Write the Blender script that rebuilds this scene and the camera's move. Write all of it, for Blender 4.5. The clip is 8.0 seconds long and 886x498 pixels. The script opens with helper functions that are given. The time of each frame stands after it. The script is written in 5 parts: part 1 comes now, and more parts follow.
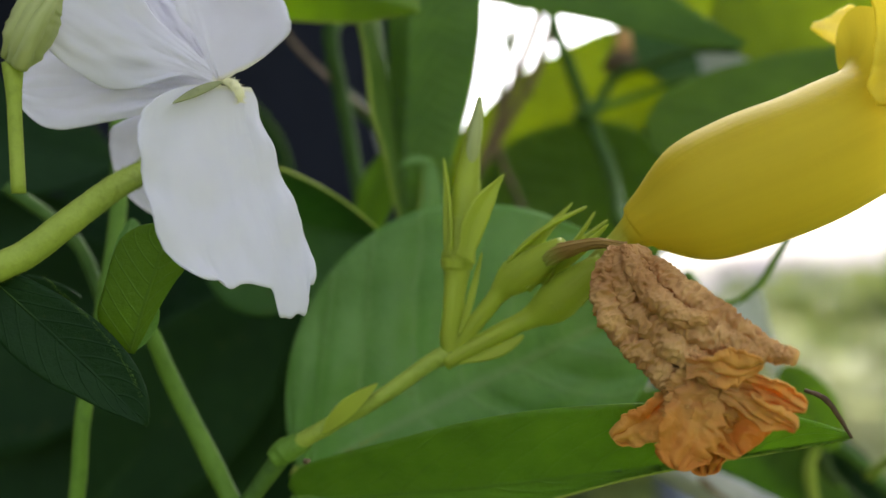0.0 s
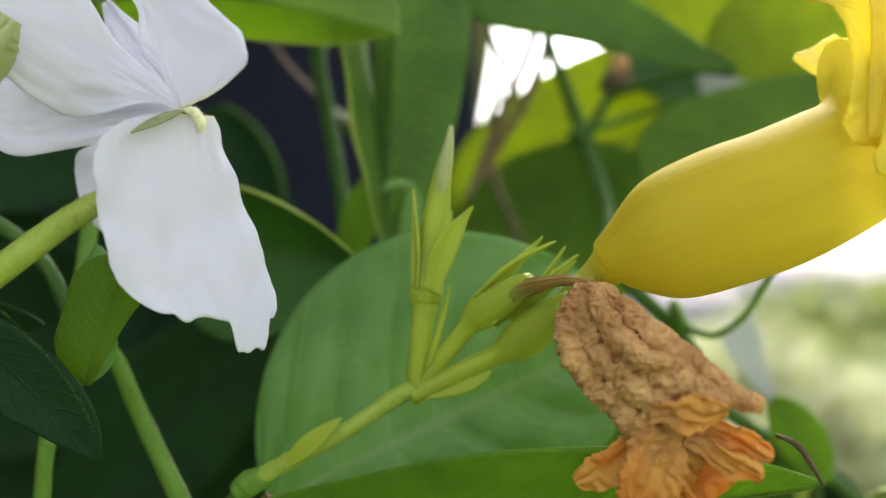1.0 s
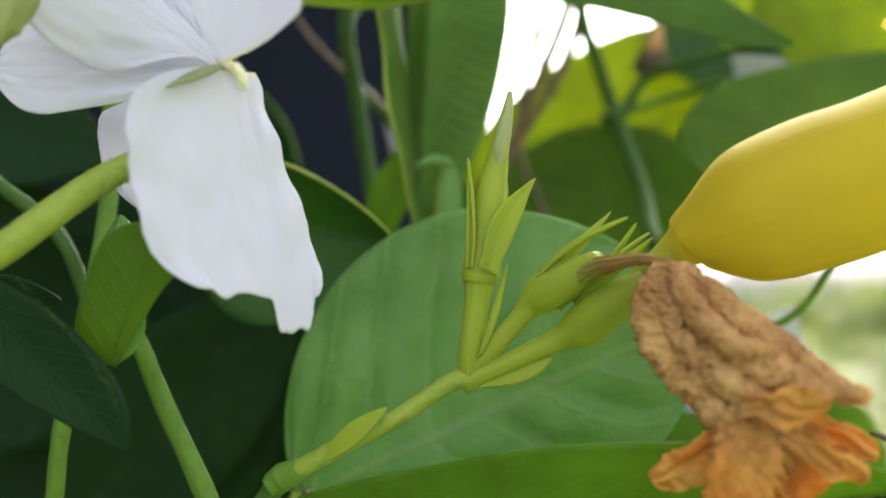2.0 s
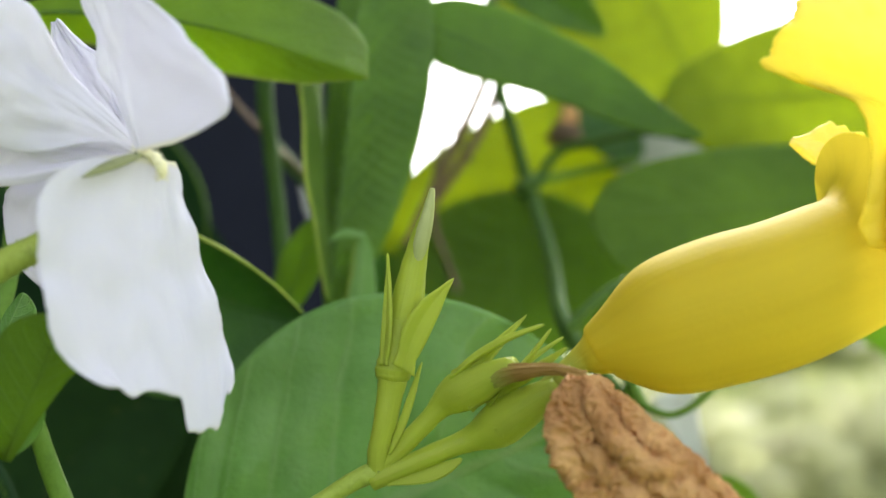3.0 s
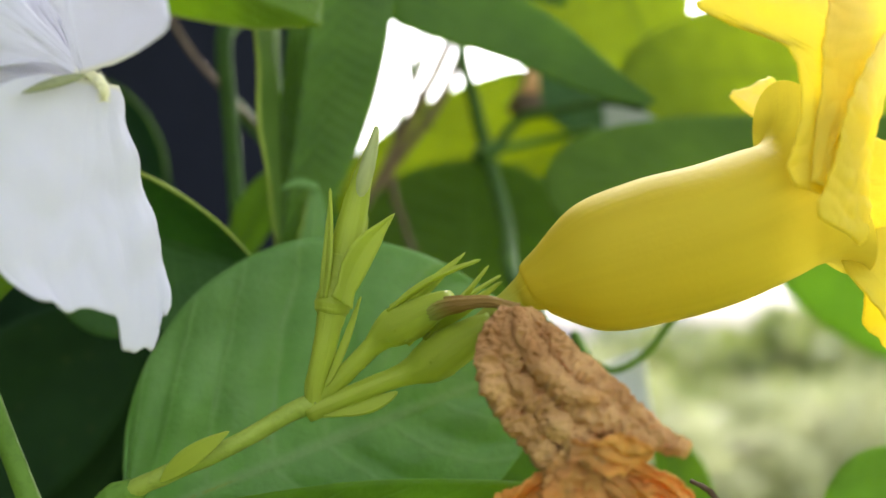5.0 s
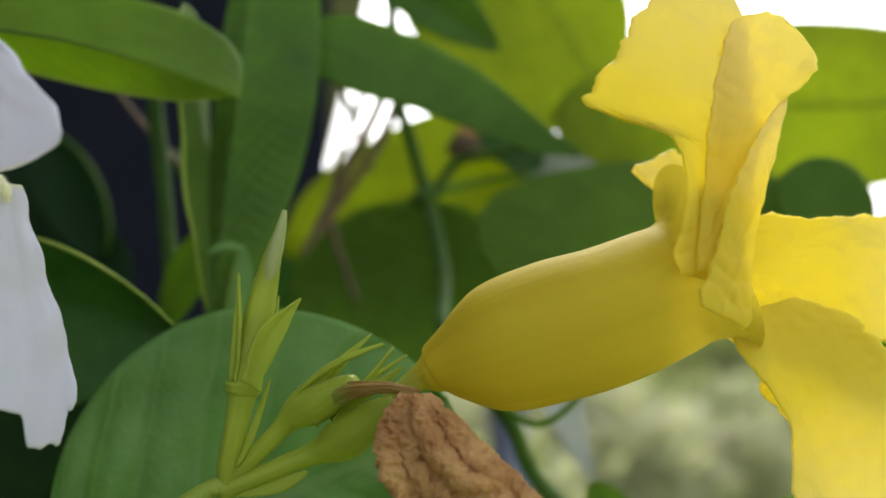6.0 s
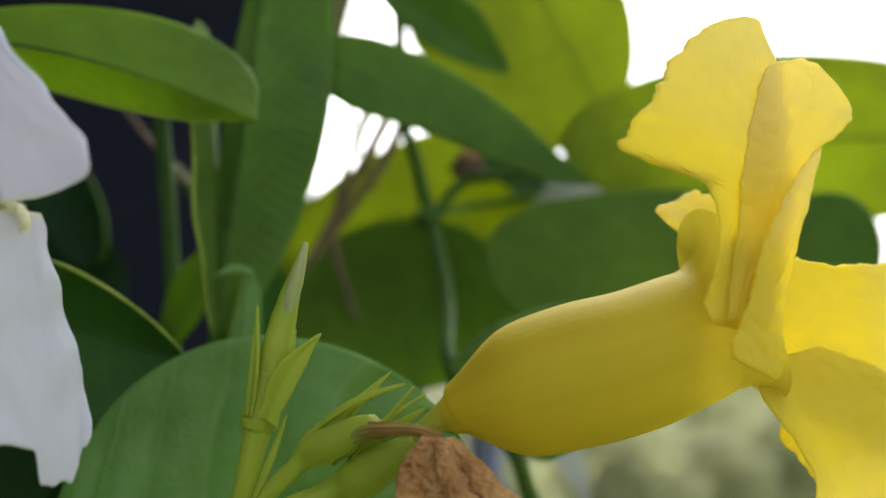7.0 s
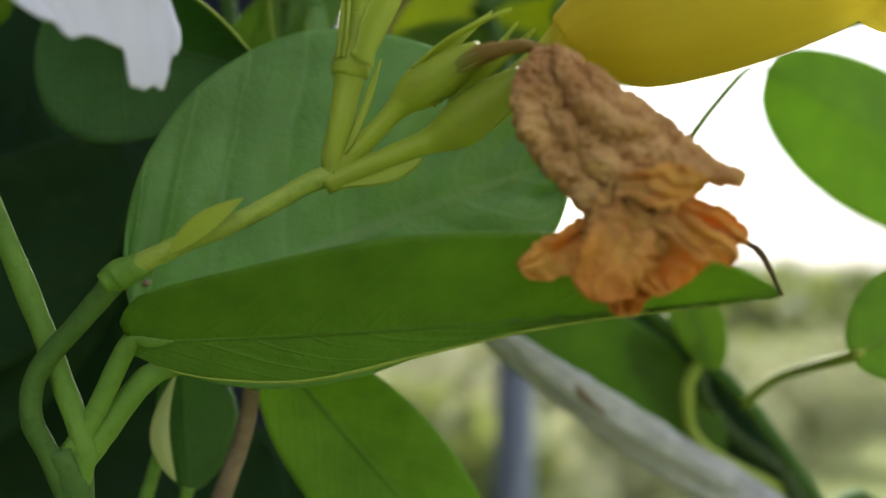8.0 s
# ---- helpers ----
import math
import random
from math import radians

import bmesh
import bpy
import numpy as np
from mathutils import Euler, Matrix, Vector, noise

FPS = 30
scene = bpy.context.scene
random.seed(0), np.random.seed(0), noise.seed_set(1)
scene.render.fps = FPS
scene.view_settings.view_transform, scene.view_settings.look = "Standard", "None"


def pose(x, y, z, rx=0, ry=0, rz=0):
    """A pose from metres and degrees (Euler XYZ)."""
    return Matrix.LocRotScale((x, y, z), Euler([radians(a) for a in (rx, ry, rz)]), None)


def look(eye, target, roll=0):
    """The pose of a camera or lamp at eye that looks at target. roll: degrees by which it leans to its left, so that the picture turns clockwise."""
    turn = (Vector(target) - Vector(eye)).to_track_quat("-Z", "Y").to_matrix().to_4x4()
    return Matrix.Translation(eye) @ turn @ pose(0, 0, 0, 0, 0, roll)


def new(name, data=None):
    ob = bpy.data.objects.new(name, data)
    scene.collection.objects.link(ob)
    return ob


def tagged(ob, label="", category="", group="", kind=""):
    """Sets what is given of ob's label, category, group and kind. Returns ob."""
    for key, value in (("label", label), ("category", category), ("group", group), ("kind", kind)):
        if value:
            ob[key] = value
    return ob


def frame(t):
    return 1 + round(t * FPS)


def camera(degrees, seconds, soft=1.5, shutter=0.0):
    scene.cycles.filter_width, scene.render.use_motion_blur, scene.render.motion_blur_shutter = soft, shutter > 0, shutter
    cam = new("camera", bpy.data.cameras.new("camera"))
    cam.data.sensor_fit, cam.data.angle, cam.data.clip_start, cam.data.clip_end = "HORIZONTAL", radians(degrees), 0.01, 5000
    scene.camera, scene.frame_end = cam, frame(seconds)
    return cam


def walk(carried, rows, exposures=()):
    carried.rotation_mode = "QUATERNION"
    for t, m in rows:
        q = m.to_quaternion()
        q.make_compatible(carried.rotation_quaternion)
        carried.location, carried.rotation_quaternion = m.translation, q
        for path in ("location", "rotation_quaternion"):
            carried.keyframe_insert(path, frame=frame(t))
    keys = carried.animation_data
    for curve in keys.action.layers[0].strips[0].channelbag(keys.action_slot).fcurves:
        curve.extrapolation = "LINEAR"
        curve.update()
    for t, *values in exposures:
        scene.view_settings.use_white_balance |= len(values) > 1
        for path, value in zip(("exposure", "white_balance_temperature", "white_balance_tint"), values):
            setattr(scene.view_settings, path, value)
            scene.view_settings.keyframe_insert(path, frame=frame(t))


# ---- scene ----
cam = camera(48, 8.0, soft=1.5)
walk(cam, [
    (0, look((-0.0010, -0.1210, 1.5013), (0.0000, -0.0011, 1.5059), -4.33)),
    (0.1, look((-0.0011, -0.1206, 1.5042), (-0.0015, -0.0007, 1.5075), -4.85)),
    (0.2, look((0.0003, -0.1197, 1.5059), (0.0005, 0.0003, 1.5093), -4.64)),
    (0.3, look((0.0030, -0.1192, 1.5065), (0.0030, 0.0007, 1.5110), -3.90)),
    (0.5, look((0.0069, -0.1197, 1.5058), (0.0052, 0.0001, 1.5118), -3.55)),
    (0.8, look((0.0084, -0.1196, 1.5059), (0.0071, 0.0003, 1.5120), -3.71)),
    (1, look((0.0056, -0.1184, 1.5044), (0.0043, 0.0014, 1.5097), -3.50)),
    (1.1, look((0.0029, -0.1180, 1.5026), (0.0012, 0.0018, 1.5083), -3.25)),
    (1.2, look((0.0013, -0.1168, 1.5013), (-0.0009, 0.0031, 1.5057), -3.06)),
    (2.3, look((-0.0025, -0.1074, 1.5057), (0.0013, 0.0125, 1.5109), -1.93)),
    (2.4, look((-0.0017, -0.1089, 1.5087), (0.0040, 0.0108, 1.5146), -1.74)),
    (2.5, look((-0.0004, -0.1099, 1.5105), (0.0062, 0.0097, 1.5173), -1.22)),
    (2.7, look((-0.0003, -0.1106, 1.5113), (0.0089, 0.0087, 1.5193), -0.90)),
    (3, look((-0.0041, -0.1083, 1.5112), (0.0080, 0.0108, 1.5185), -0.18)),
    (3.2, look((-0.0097, -0.1070, 1.5118), (0.0027, 0.0122, 1.5188), 0.33)),
    (3.3, look((-0.0124, -0.1063, 1.5122), (-0.0003, 0.0129, 1.5186), 0.62)),
    (3.5, look((-0.0154, -0.1063, 1.5133), (-0.0023, 0.0127, 1.5212), 1.46)),
    (3.7, look((-0.0149, -0.1073, 1.5146), (-0.0005, 0.0115, 1.5228), 2.13)),
    (4, look((-0.0143, -0.1075, 1.5152), (0.0009, 0.0112, 1.5241), 2.24)),
    (4.2, look((-0.0154, -0.1069, 1.5143), (-0.0013, 0.0122, 1.5205), 2.45)),
    (4.5, look((-0.0160, -0.1063, 1.5137), (-0.0027, 0.0127, 1.5213), 2.66)),
    (4.7, look((-0.0111, -0.1074, 1.5107), (0.0041, 0.0114, 1.5186), 2.43)),
    (4.8, look((-0.0074, -0.1082, 1.5080), (0.0071, 0.0107, 1.5153), 1.92)),
    (4.9, look((-0.0037, -0.1087, 1.5051), (0.0104, 0.0103, 1.5114), 1.42)),
    (5, look((-0.0002, -0.1100, 1.5044), (0.0148, 0.0089, 1.5113), 1.34)),
    (5.1, look((0.0033, -0.1120, 1.5070), (0.0183, 0.0068, 1.5153), 1.36)),
    (5.2, look((0.0056, -0.1153, 1.5108), (0.0219, 0.0034, 1.5187), 1.78)),
    (6.3, look((0.0078, -0.1135, 1.5142), (0.0252, 0.0051, 1.5207), 0.05)),
    (6.4, look((0.0063, -0.1121, 1.5126), (0.0231, 0.0066, 1.5188), 0.58)),
    (6.5, look((0.0045, -0.1114, 1.5125), (0.0221, 0.0072, 1.5174), 1.01)),
    (6.8, look((0.0035, -0.1127, 1.5160), (0.0200, 0.0059, 1.5239), 1.84)),
    (7, look((0.0026, -0.1121, 1.5182), (0.0227, 0.0060, 1.5251), 1.87)),
    (7.2, look((0.0033, -0.1112, 1.5162), (0.0233, 0.0071, 1.5205), 1.54)),
    (7.3, look((0.0029, -0.1103, 1.5128), (0.0223, 0.0080, 1.5167), 1.24)),
    (7.4, look((0.0013, -0.1082, 1.5079), (0.0213, 0.0101, 1.5116), 1.43)),
    (7.5, look((-0.0003, -0.1062, 1.5029), (0.0201, 0.0120, 1.5055), 1.48)),
    (7.6, look((-0.0008, -0.1058, 1.4992), (0.0197, 0.0124, 1.5019), 0.79)),
    (7.7, look((-0.0014, -0.1054, 1.4960), (0.0171, 0.0132, 1.4972), 0.27)),
    (7.8, look((-0.0021, -0.1048, 1.4933), (0.0144, 0.0141, 1.4938), 0.35)),
    (7.9, look((-0.0033, -0.1036, 1.4897), (0.0140, 0.0152, 1.4895), 0.97)),
    (8, look((-0.0048, -0.1015, 1.4829), (0.0139, 0.0170, 1.4854), 0.86)),
], exposures=[(0.0, 1.58), (0.5, 1.93), (1.0, 1.96), (2.5, 2.15), (3.5, 2.2), (4.0, 1.86), (4.5, 1.8), (5.0, 2.03), (6.5, 1.16), (7.0, 1.33), (7.2, 1.3), (7.5, 1.58), (7.6, 1.68), (7.8, 1.6), (8.0, 1.5)])
cam.data.dof.use_dof = True
cam.data.dof.focus_distance = 0.112
cam.data.dof.aperture_fstop = 12.5

# ---- daylight: bright hazy sky, sun ahead of the lens behind the leaves ----
SUN_ELEVATION, SUN_TURN = radians(42), radians(12)
world = bpy.data.worlds.new("hazy_sky")
scene.world = world
world.use_nodes = True
wn, wl = world.node_tree.nodes, world.node_tree.links
sky = wn.new("ShaderNodeTexSky")
sky.sky_type, sky.sun_disc = "NISHITA", False
sky.sun_elevation, sky.sun_rotation = SUN_ELEVATION, SUN_TURN
sky.air_density, sky.dust_density = 1.0, 4.0
pale = wn.new("ShaderNodeHueSaturation")
pale.inputs["Saturation"].default_value = 0.3
wl.new(sky.outputs["Color"], pale.inputs["Color"])
wl.new(pale.outputs["Color"], wn["Background"].inputs["Color"])
wn["Background"].inputs["Strength"].default_value = 0.15
sun = new("sun", bpy.data.lights.new("sun", "SUN"))
sun.data.energy, sun.data.angle, sun.data.color = 1.4, radians(14), (1.0, 0.96, 0.88)
sun.matrix_world = look((math.sin(SUN_TURN) * math.cos(SUN_ELEVATION), math.cos(SUN_TURN) * math.cos(SUN_ELEVATION), math.sin(SUN_ELEVATION)), (0, 0, 0))


# ---- materials ----
def nodes_of(name):
    m = bpy.data.materials.new(name)
    m.use_nodes = True
    n, l = m.node_tree.nodes, m.node_tree.links
    return m, n, l, n["Principled BSDF"], n["Material Output"]


def calc(n, l, op, a, b=None, c=None):
    k = n.new("ShaderNodeMath")
    k.operation = op
    for i, v in enumerate((a, b, c)):
        if v is None:
            continue
        if isinstance(v, (int, float)):
            k.inputs[i].default_value = v
        else:
            l.new(v, k.inputs[i])
    return k.outputs[0]


def blend(n, l, fac, a, b):
    k = n.new("ShaderNodeMix")
    k.data_type = "RGBA"
    for socket, v in ((k.inputs[0], fac), (k.inputs[6], a), (k.inputs[7], b)):
        if isinstance(v, (int, float)):
            socket.default_value = v
        elif isinstance(v, tuple):
            socket.default_value = (*v[:3], 1)
        else:
            l.new(v, socket)
    return k.outputs[2]


def noise_of(n, l, scale, detail=4, rough=0.55, coord="Object", stretch=None):
    tc = n.new("ShaderNodeTexCoord")
    out = tc.outputs[coord]
    if stretch:
        mp = n.new("ShaderNodeMapping")
        mp.inputs["Scale"].default_value = stretch
        l.new(out, mp.inputs["Vector"])
        out = mp.outputs[0]
    k = n.new("ShaderNodeTexNoise")
    k.inputs["Scale"].default_value, k.inputs["Detail"].default_value, k.inputs["Roughness"].default_value = scale, detail, rough
    l.new(out, k.inputs["Vector"])
    return k.outputs["Fac"]


def ramp(n, l, value, lo, hi):
    k = n.new("ShaderNodeMapRange")
    k.inputs[1].default_value, k.inputs[2].default_value = lo, hi
    l.new(value, k.inputs[0])
    return k.outputs[0]


def bumped(n, l, height, bsdf, strength, distance):
    k = n.new("ShaderNodeBump")
    k.inputs["Strength"].default_value, k.inputs["Distance"].default_value = strength, distance
    l.new(height, k.inputs["Height"])
    for b in bsdf:
        l.new(k.outputs[0], b.inputs["Normal"])


def leaf_material(name, dark, light, glow, share=0.45, rough=0.42, ribs=9, vein=0.35, vein_tone=None, gloss=0.24):
    """Two tones of the blade, the colour that shines through, and side veins by the blade's own UV."""
    m, n, l, p, out = nodes_of(name)
    uv = n.new("ShaderNodeUVMap")
    sep = n.new("ShaderNodeSeparateXYZ")
    l.new(uv.outputs[0], sep.inputs[0])
    a = calc(n, l, "ABSOLUTE", calc(n, l, "MULTIPLY_ADD", sep.outputs[1], 2.0, -1.0))
    wob = noise_of(n, l, 90, 2)
    ph = calc(n, l, "MULTIPLY_ADD", sep.outputs[0], float(ribs), calc(n, l, "MULTIPLY", calc(n, l, "POWER", a, 1.3), -0.25 * ribs))
    ph = calc(n, l, "ADD", ph, calc(n, l, "MULTIPLY", wob, 0.5))
    saw = calc(n, l, "ABSOLUTE", calc(n, l, "SUBTRACT", calc(n, l, "FRACT", ph), 0.5))
    rib = ramp(n, l, saw, 0.09, 0.0)
    mid = ramp(n, l, a, 0.05, 0.015)
    veins = calc(n, l, "MAXIMUM", calc(n, l, "MULTIPLY", rib, 0.6), mid)
    tone = ramp(n, l, calc(n, l, "ADD", calc(n, l, "MULTIPLY", noise_of(n, l, 38, 5), 0.65), calc(n, l, "MULTIPLY", noise_of(n, l, 210, 3), 0.35)), 0.36, 0.64)
    fine = noise_of(n, l, 900, 3)
    base = blend(n, l, tone, dark, light)
    spots = ramp(n, l, noise_of(n, l, 420, 2), 0.69, 0.75)
    base = blend(n, l, calc(n, l, "MULTIPLY", spots, 0.4), base, (0.12, 0.1, 0.03))
    cell = n.new("ShaderNodeTexVoronoi")
    cell.feature = "DISTANCE_TO_EDGE"
    cell.inputs["Scale"].default_value = 1700
    l.new(n.new("ShaderNodeTexCoord").outputs["Object"], cell.inputs["Vector"])
    net = ramp(n, l, cell.outputs["Distance"], 0.09, 0.0)
    base = blend(n, l, calc(n, l, "MULTIPLY", net, 0.05), base, tuple(c * 0.62 for c in dark))
    base = blend(n, l, calc(n, l, "MULTIPLY", veins, vein), base, vein_tone or tuple(min(1, c * 1.5 + 0.03) for c in light))
    l.new(base, p.inputs["Base Color"])
    p.inputs["Roughness"].default_value = rough
    p.inputs["Specular IOR Level"].default_value = gloss
    t = n.new("ShaderNodeBsdfTranslucent")
    l.new(blend(n, l, calc(n, l, "MULTIPLY", veins, 0.2), blend(n, l, tone, tuple(c * 0.7 for c in glow), glow), tuple(c * 0.5 for c in glow)), t.inputs["Color"])
    mix = n.new("ShaderNodeMixShader")
    mix.inputs[0].default_value = share
    l.new(p.outputs[0], mix.inputs[1])
    l.new(t.outputs[0], mix.inputs[2])
    l.new(mix.outputs[0], out.inputs["Surface"])
    h = calc(n, l, "ADD", calc(n, l, "MULTIPLY", veins, -0.22), calc(n, l, "SUBTRACT", calc(n, l, "MULTIPLY", fine, 0.35), calc(n, l, "MULTIPLY", net, 0.03)))
    bumped(n, l, h, (p, t), 0.7, 0.0008)
    return m


def petal_material(name, tone, other, glow, share=0.4, rough=0.55, streaks=26, streak=0.12, edge=None, relief=0.35, tip=None):
    m, n, l, p, out = nodes_of(name)
    uv = n.new("ShaderNodeUVMap")
    k = n.new("ShaderNodeMapping")
    k.inputs["Scale"].default_value = (1.2, streaks, 1)
    l.new(uv.outputs[0], k.inputs["Vector"])
    lines = n.new("ShaderNodeTexNoise")
    lines.inputs["Scale"].default_value, lines.inputs["Detail"].default_value = 1.0, 3
    l.new(k.outputs[0], lines.inputs["Vector"])
    st = ramp(n, l, lines.outputs["Fac"], 0.35, 0.7)
    cloud = ramp(n, l, noise_of(n, l, 60, 4), 0.35, 0.7)
    base = blend(n, l, calc(n, l, "MULTIPLY", cloud, 0.5), tone, other)
    base = blend(n, l, calc(n, l, "MULTIPLY", st, streak), base, tuple(c * 0.75 for c in other))
    if edge:
        sep = n.new("ShaderNodeSeparateXYZ")
        l.new(uv.outputs[0], sep.inputs[0])
        base = blend(n, l, ramp(n, l, sep.outputs[0], edge[1], edge[2]), edge[0], base)
    if tip:
        far = n.new("ShaderNodeSeparateXYZ")
        l.new(uv.outputs[0], far.inputs[0])
        base = blend(n, l, ramp(n, l, calc(n, l, "ADD", far.outputs[0], calc(n, l, "MULTIPLY", cloud, 0.15)), tip[1], tip[2]), base, tip[0])
    l.new(base, p.inputs["Base Color"])
    p.inputs["Roughness"].default_value = rough
    p.inputs["Specular IOR Level"].default_value = 0.25
    t = n.new("ShaderNodeBsdfTranslucent")
    t.inputs["Color"].default_value = (*glow, 1)
    mix = n.new("ShaderNodeMixShader")
    mix.inputs[0].default_value = share
    l.new(p.outputs[0], mix.inputs[1])
    l.new(t.outputs[0], mix.inputs[2])
    l.new(mix.outputs[0], out.inputs["Surface"])
    bumped(n, l, calc(n, l, "ADD", lines.outputs["Fac"], calc(n, l, "MULTIPLY", noise_of(n, l, 1200, 2), 0.3)), (p, t), relief, 0.0004)
    return m


def solid_material(name, a, b, scale, rough=0.6, relief=0.0003, stretch=None, fine=6.0, metal=0.0):
    m, n, l, p, out = nodes_of(name)
    big = ramp(n, l, noise_of(n, l, scale, 5, 0.6, stretch=stretch), 0.3, 0.7)
    small = noise_of(n, l, scale * fine, 4, 0.6, stretch=stretch)
    base = blend(n, l, big, a, b)
    base = blend(n, l, calc(n, l, "MULTIPLY", ramp(n, l, small, 0.5, 0.75), 0.45), base, tuple(c * 0.6 for c in a))
    l.new(base, p.inputs["Base Color"])
    p.inputs["Roughness"].default_value, p.inputs["Metallic"].default_value = rough, metal
    p.inputs["Specular IOR Level"].default_value = 0.22
    bumped(n, l, calc(n, l, "ADD", small, big), (p,), 0.6, relief)
    return m


LEAF_MINT = leaf_material("leaf_pale_green", (0.115, 0.265, 0.05), (0.195, 0.37, 0.1), (0.3, 0.56, 0.07), share=0.36, rough=0.36, ribs=7, vein=0.4, vein_tone=(0.36, 0.52, 0.2), gloss=0.42)
LEAF_MID = leaf_material("leaf_mid_green", (0.092, 0.2, 0.022), (0.145, 0.28, 0.034), (0.4, 0.63, 0.037), share=0.45, ribs=11, vein=0.09)
# dark green taken to near black: deep shade is put into the colour
LEAF_DARK_SHADED = leaf_material("leaf_dark_green_shaded", (0.008, 0.032, 0.009), (0.014, 0.047, 0.012), (0.035, 0.115, 0.012), share=0.25, ribs=9, vein=0.05, rough=0.6, gloss=0.18)
# leaf green darkened in its base colour to hold the shade
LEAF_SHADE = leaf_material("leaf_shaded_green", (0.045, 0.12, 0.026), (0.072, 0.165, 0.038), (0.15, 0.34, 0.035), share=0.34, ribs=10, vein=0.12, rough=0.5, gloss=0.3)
LEAF_DEEP = leaf_material("leaf_deep_green", (0.058, 0.14, 0.014), (0.105, 0.21, 0.024), (0.3, 0.5, 0.025), share=0.38, ribs=18, vein=0.2, gloss=0.34)
LEAF_SUN = leaf_material("leaf_yellow_green", (0.1, 0.18, 0.015), (0.16, 0.25, 0.02), (0.54, 0.62, 0.025), share=0.58, ribs=10, vein=0.15)
LEAF_FRESH = leaf_material("leaf_fresh_green", (0.105, 0.205, 0.02), (0.165, 0.285, 0.034), (0.5, 0.68, 0.04), share=0.54, ribs=11, vein=0.12)
LEAF_DULL = leaf_material("leaf_dull_green", (0.09, 0.17, 0.03), (0.14, 0.24, 0.05), (0.28, 0.45, 0.05), share=0.4, ribs=14, vein=0.1, rough=0.75, gloss=0.04)
LEAF_OLIVE = leaf_material("leaf_olive_green", (0.075, 0.155, 0.014), (0.115, 0.21, 0.02), (0.36, 0.54, 0.028), share=0.43, ribs=8, vein=0.2)
LEAF_DRY = leaf_material("leaf_dry_pale", (0.42, 0.44, 0.43), (0.6, 0.62, 0.6), (0.6, 0.62, 0.58), share=0.35, ribs=14, vein=0.5, vein_tone=(0.25, 0.26, 0.24))
DRY_WHITE = petal_material("dry_white_leaf", (0.5, 0.54, 0.53), (0.66, 0.68, 0.66), (0.55, 0.58, 0.55), share=0.35, rough=0.6, streaks=16, streak=0.8, relief=0.9)
STEM = solid_material("stem_green", (0.085, 0.178, 0.02), (0.14, 0.258, 0.036), 120, 0.6, 0.0002)
STEM_PALE = solid_material("stem_yellow_green", (0.23, 0.31, 0.04), (0.31, 0.39, 0.065), 140, 0.5, 0.0002)
STEM_DARK = solid_material("stem_dark_green", (0.042, 0.098, 0.016), (0.078, 0.152, 0.028), 110, 0.65, 0.0003)
# darker copy of the stem green, shade put into its colour
STEM_SHADED = solid_material("stem_shaded_green", (0.03, 0.055, 0.016), (0.06, 0.1, 0.028), 110, 0.7, 0.0004)
DRY_EDGE = solid_material("dry_leaf_edge", (0.05, 0.03, 0.02), (0.15, 0.1, 0.06), 300, 0.8, 0.0002)
STEM_BROWN = solid_material("stem_brown", (0.12, 0.085, 0.05), (0.24, 0.17, 0.11), 150, 0.7, 0.0003)
CALYX = petal_material("calyx_green", (0.39, 0.47, 0.06), (0.3, 0.385, 0.045), (0.62, 0.7, 0.09), share=0.34, rough=0.42, streaks=16, streak=0.25)
WHITE = petal_material("white_petal", (0.79, 0.785, 0.86), (0.72, 0.715, 0.8), (0.79, 0.785, 0.88), share=0.42, streak=0.06, streaks=9, relief=0.16, edge=((0.78, 0.76, 0.4), 0.0, 0.03))
# lobes pale to cream at the tip: lens flare put into the colour
YELLOW = petal_material("yellow_petal", (0.88, 0.76, 0.09), (0.8, 0.66, 0.06), (0.95, 0.83, 0.12), share=0.55, rough=0.5, streaks=14, relief=0.35, tip=((0.92, 0.85, 0.45), 0.5, 1.1))
YELLOW_TUBE = petal_material("yellow_tube", (0.54, 0.44, 0.026), (0.43, 0.335, 0.02), (0.76, 0.62, 0.05), share=0.32, rough=0.7, streaks=22, streak=0.35, edge=((0.26, 0.34, 0.05), 0.05, 0.2))
THROAT = solid_material("yellow_throat", (0.76, 0.73, 0.44), (0.82, 0.8, 0.58), 300, 0.8, 0.0003)
NECK = petal_material("dry_neck", (0.42, 0.27, 0.07), (0.22, 0.12, 0.03), (0.4, 0.28, 0.08), share=0.2, rough=0.7, streaks=30, streak=0.9, relief=0.6, edge=((0.3, 0.38, 0.065), 0.08, 0.42))
SEPAL = solid_material("olive_sepal", (0.2, 0.22, 0.1), (0.3, 0.32, 0.17), 200, 0.7, 0.0002)
BUD_PALE = petal_material("pale_bud", (0.5, 0.55, 0.26), (0.36, 0.42, 0.14), (0.6, 0.64, 0.3), share=0.3, streaks=7, streak=0.6)
WOOD = solid_material("weathered_wood", (0.31, 0.31, 0.32), (0.54, 0.54, 0.56), 60, 0.8, 0.001, stretch=(1, 1, 1))
# near-black navy: the darkness of a shaded opening is put into the colour
SHADE_NAVY = solid_material("shaded_opening_navy", (0.008, 0.010, 0.024), (0.013, 0.015, 0.032), 9, 0.8, 0.0005)
PLASTER = solid_material("grey_plaster", (0.36, 0.35, 0.33), (0.46, 0.45, 0.42), 12, 0.9, 0.001)
PIPE = solid_material("blue_grey_paint", (0.13, 0.15, 0.2), (0.18, 0.2, 0.26), 20, 0.5, 0.0003)
GRASS = solid_material("meadow", (0.09, 0.13, 0.03), (0.18, 0.19, 0.06), 0.9, 0.95, 0.03)
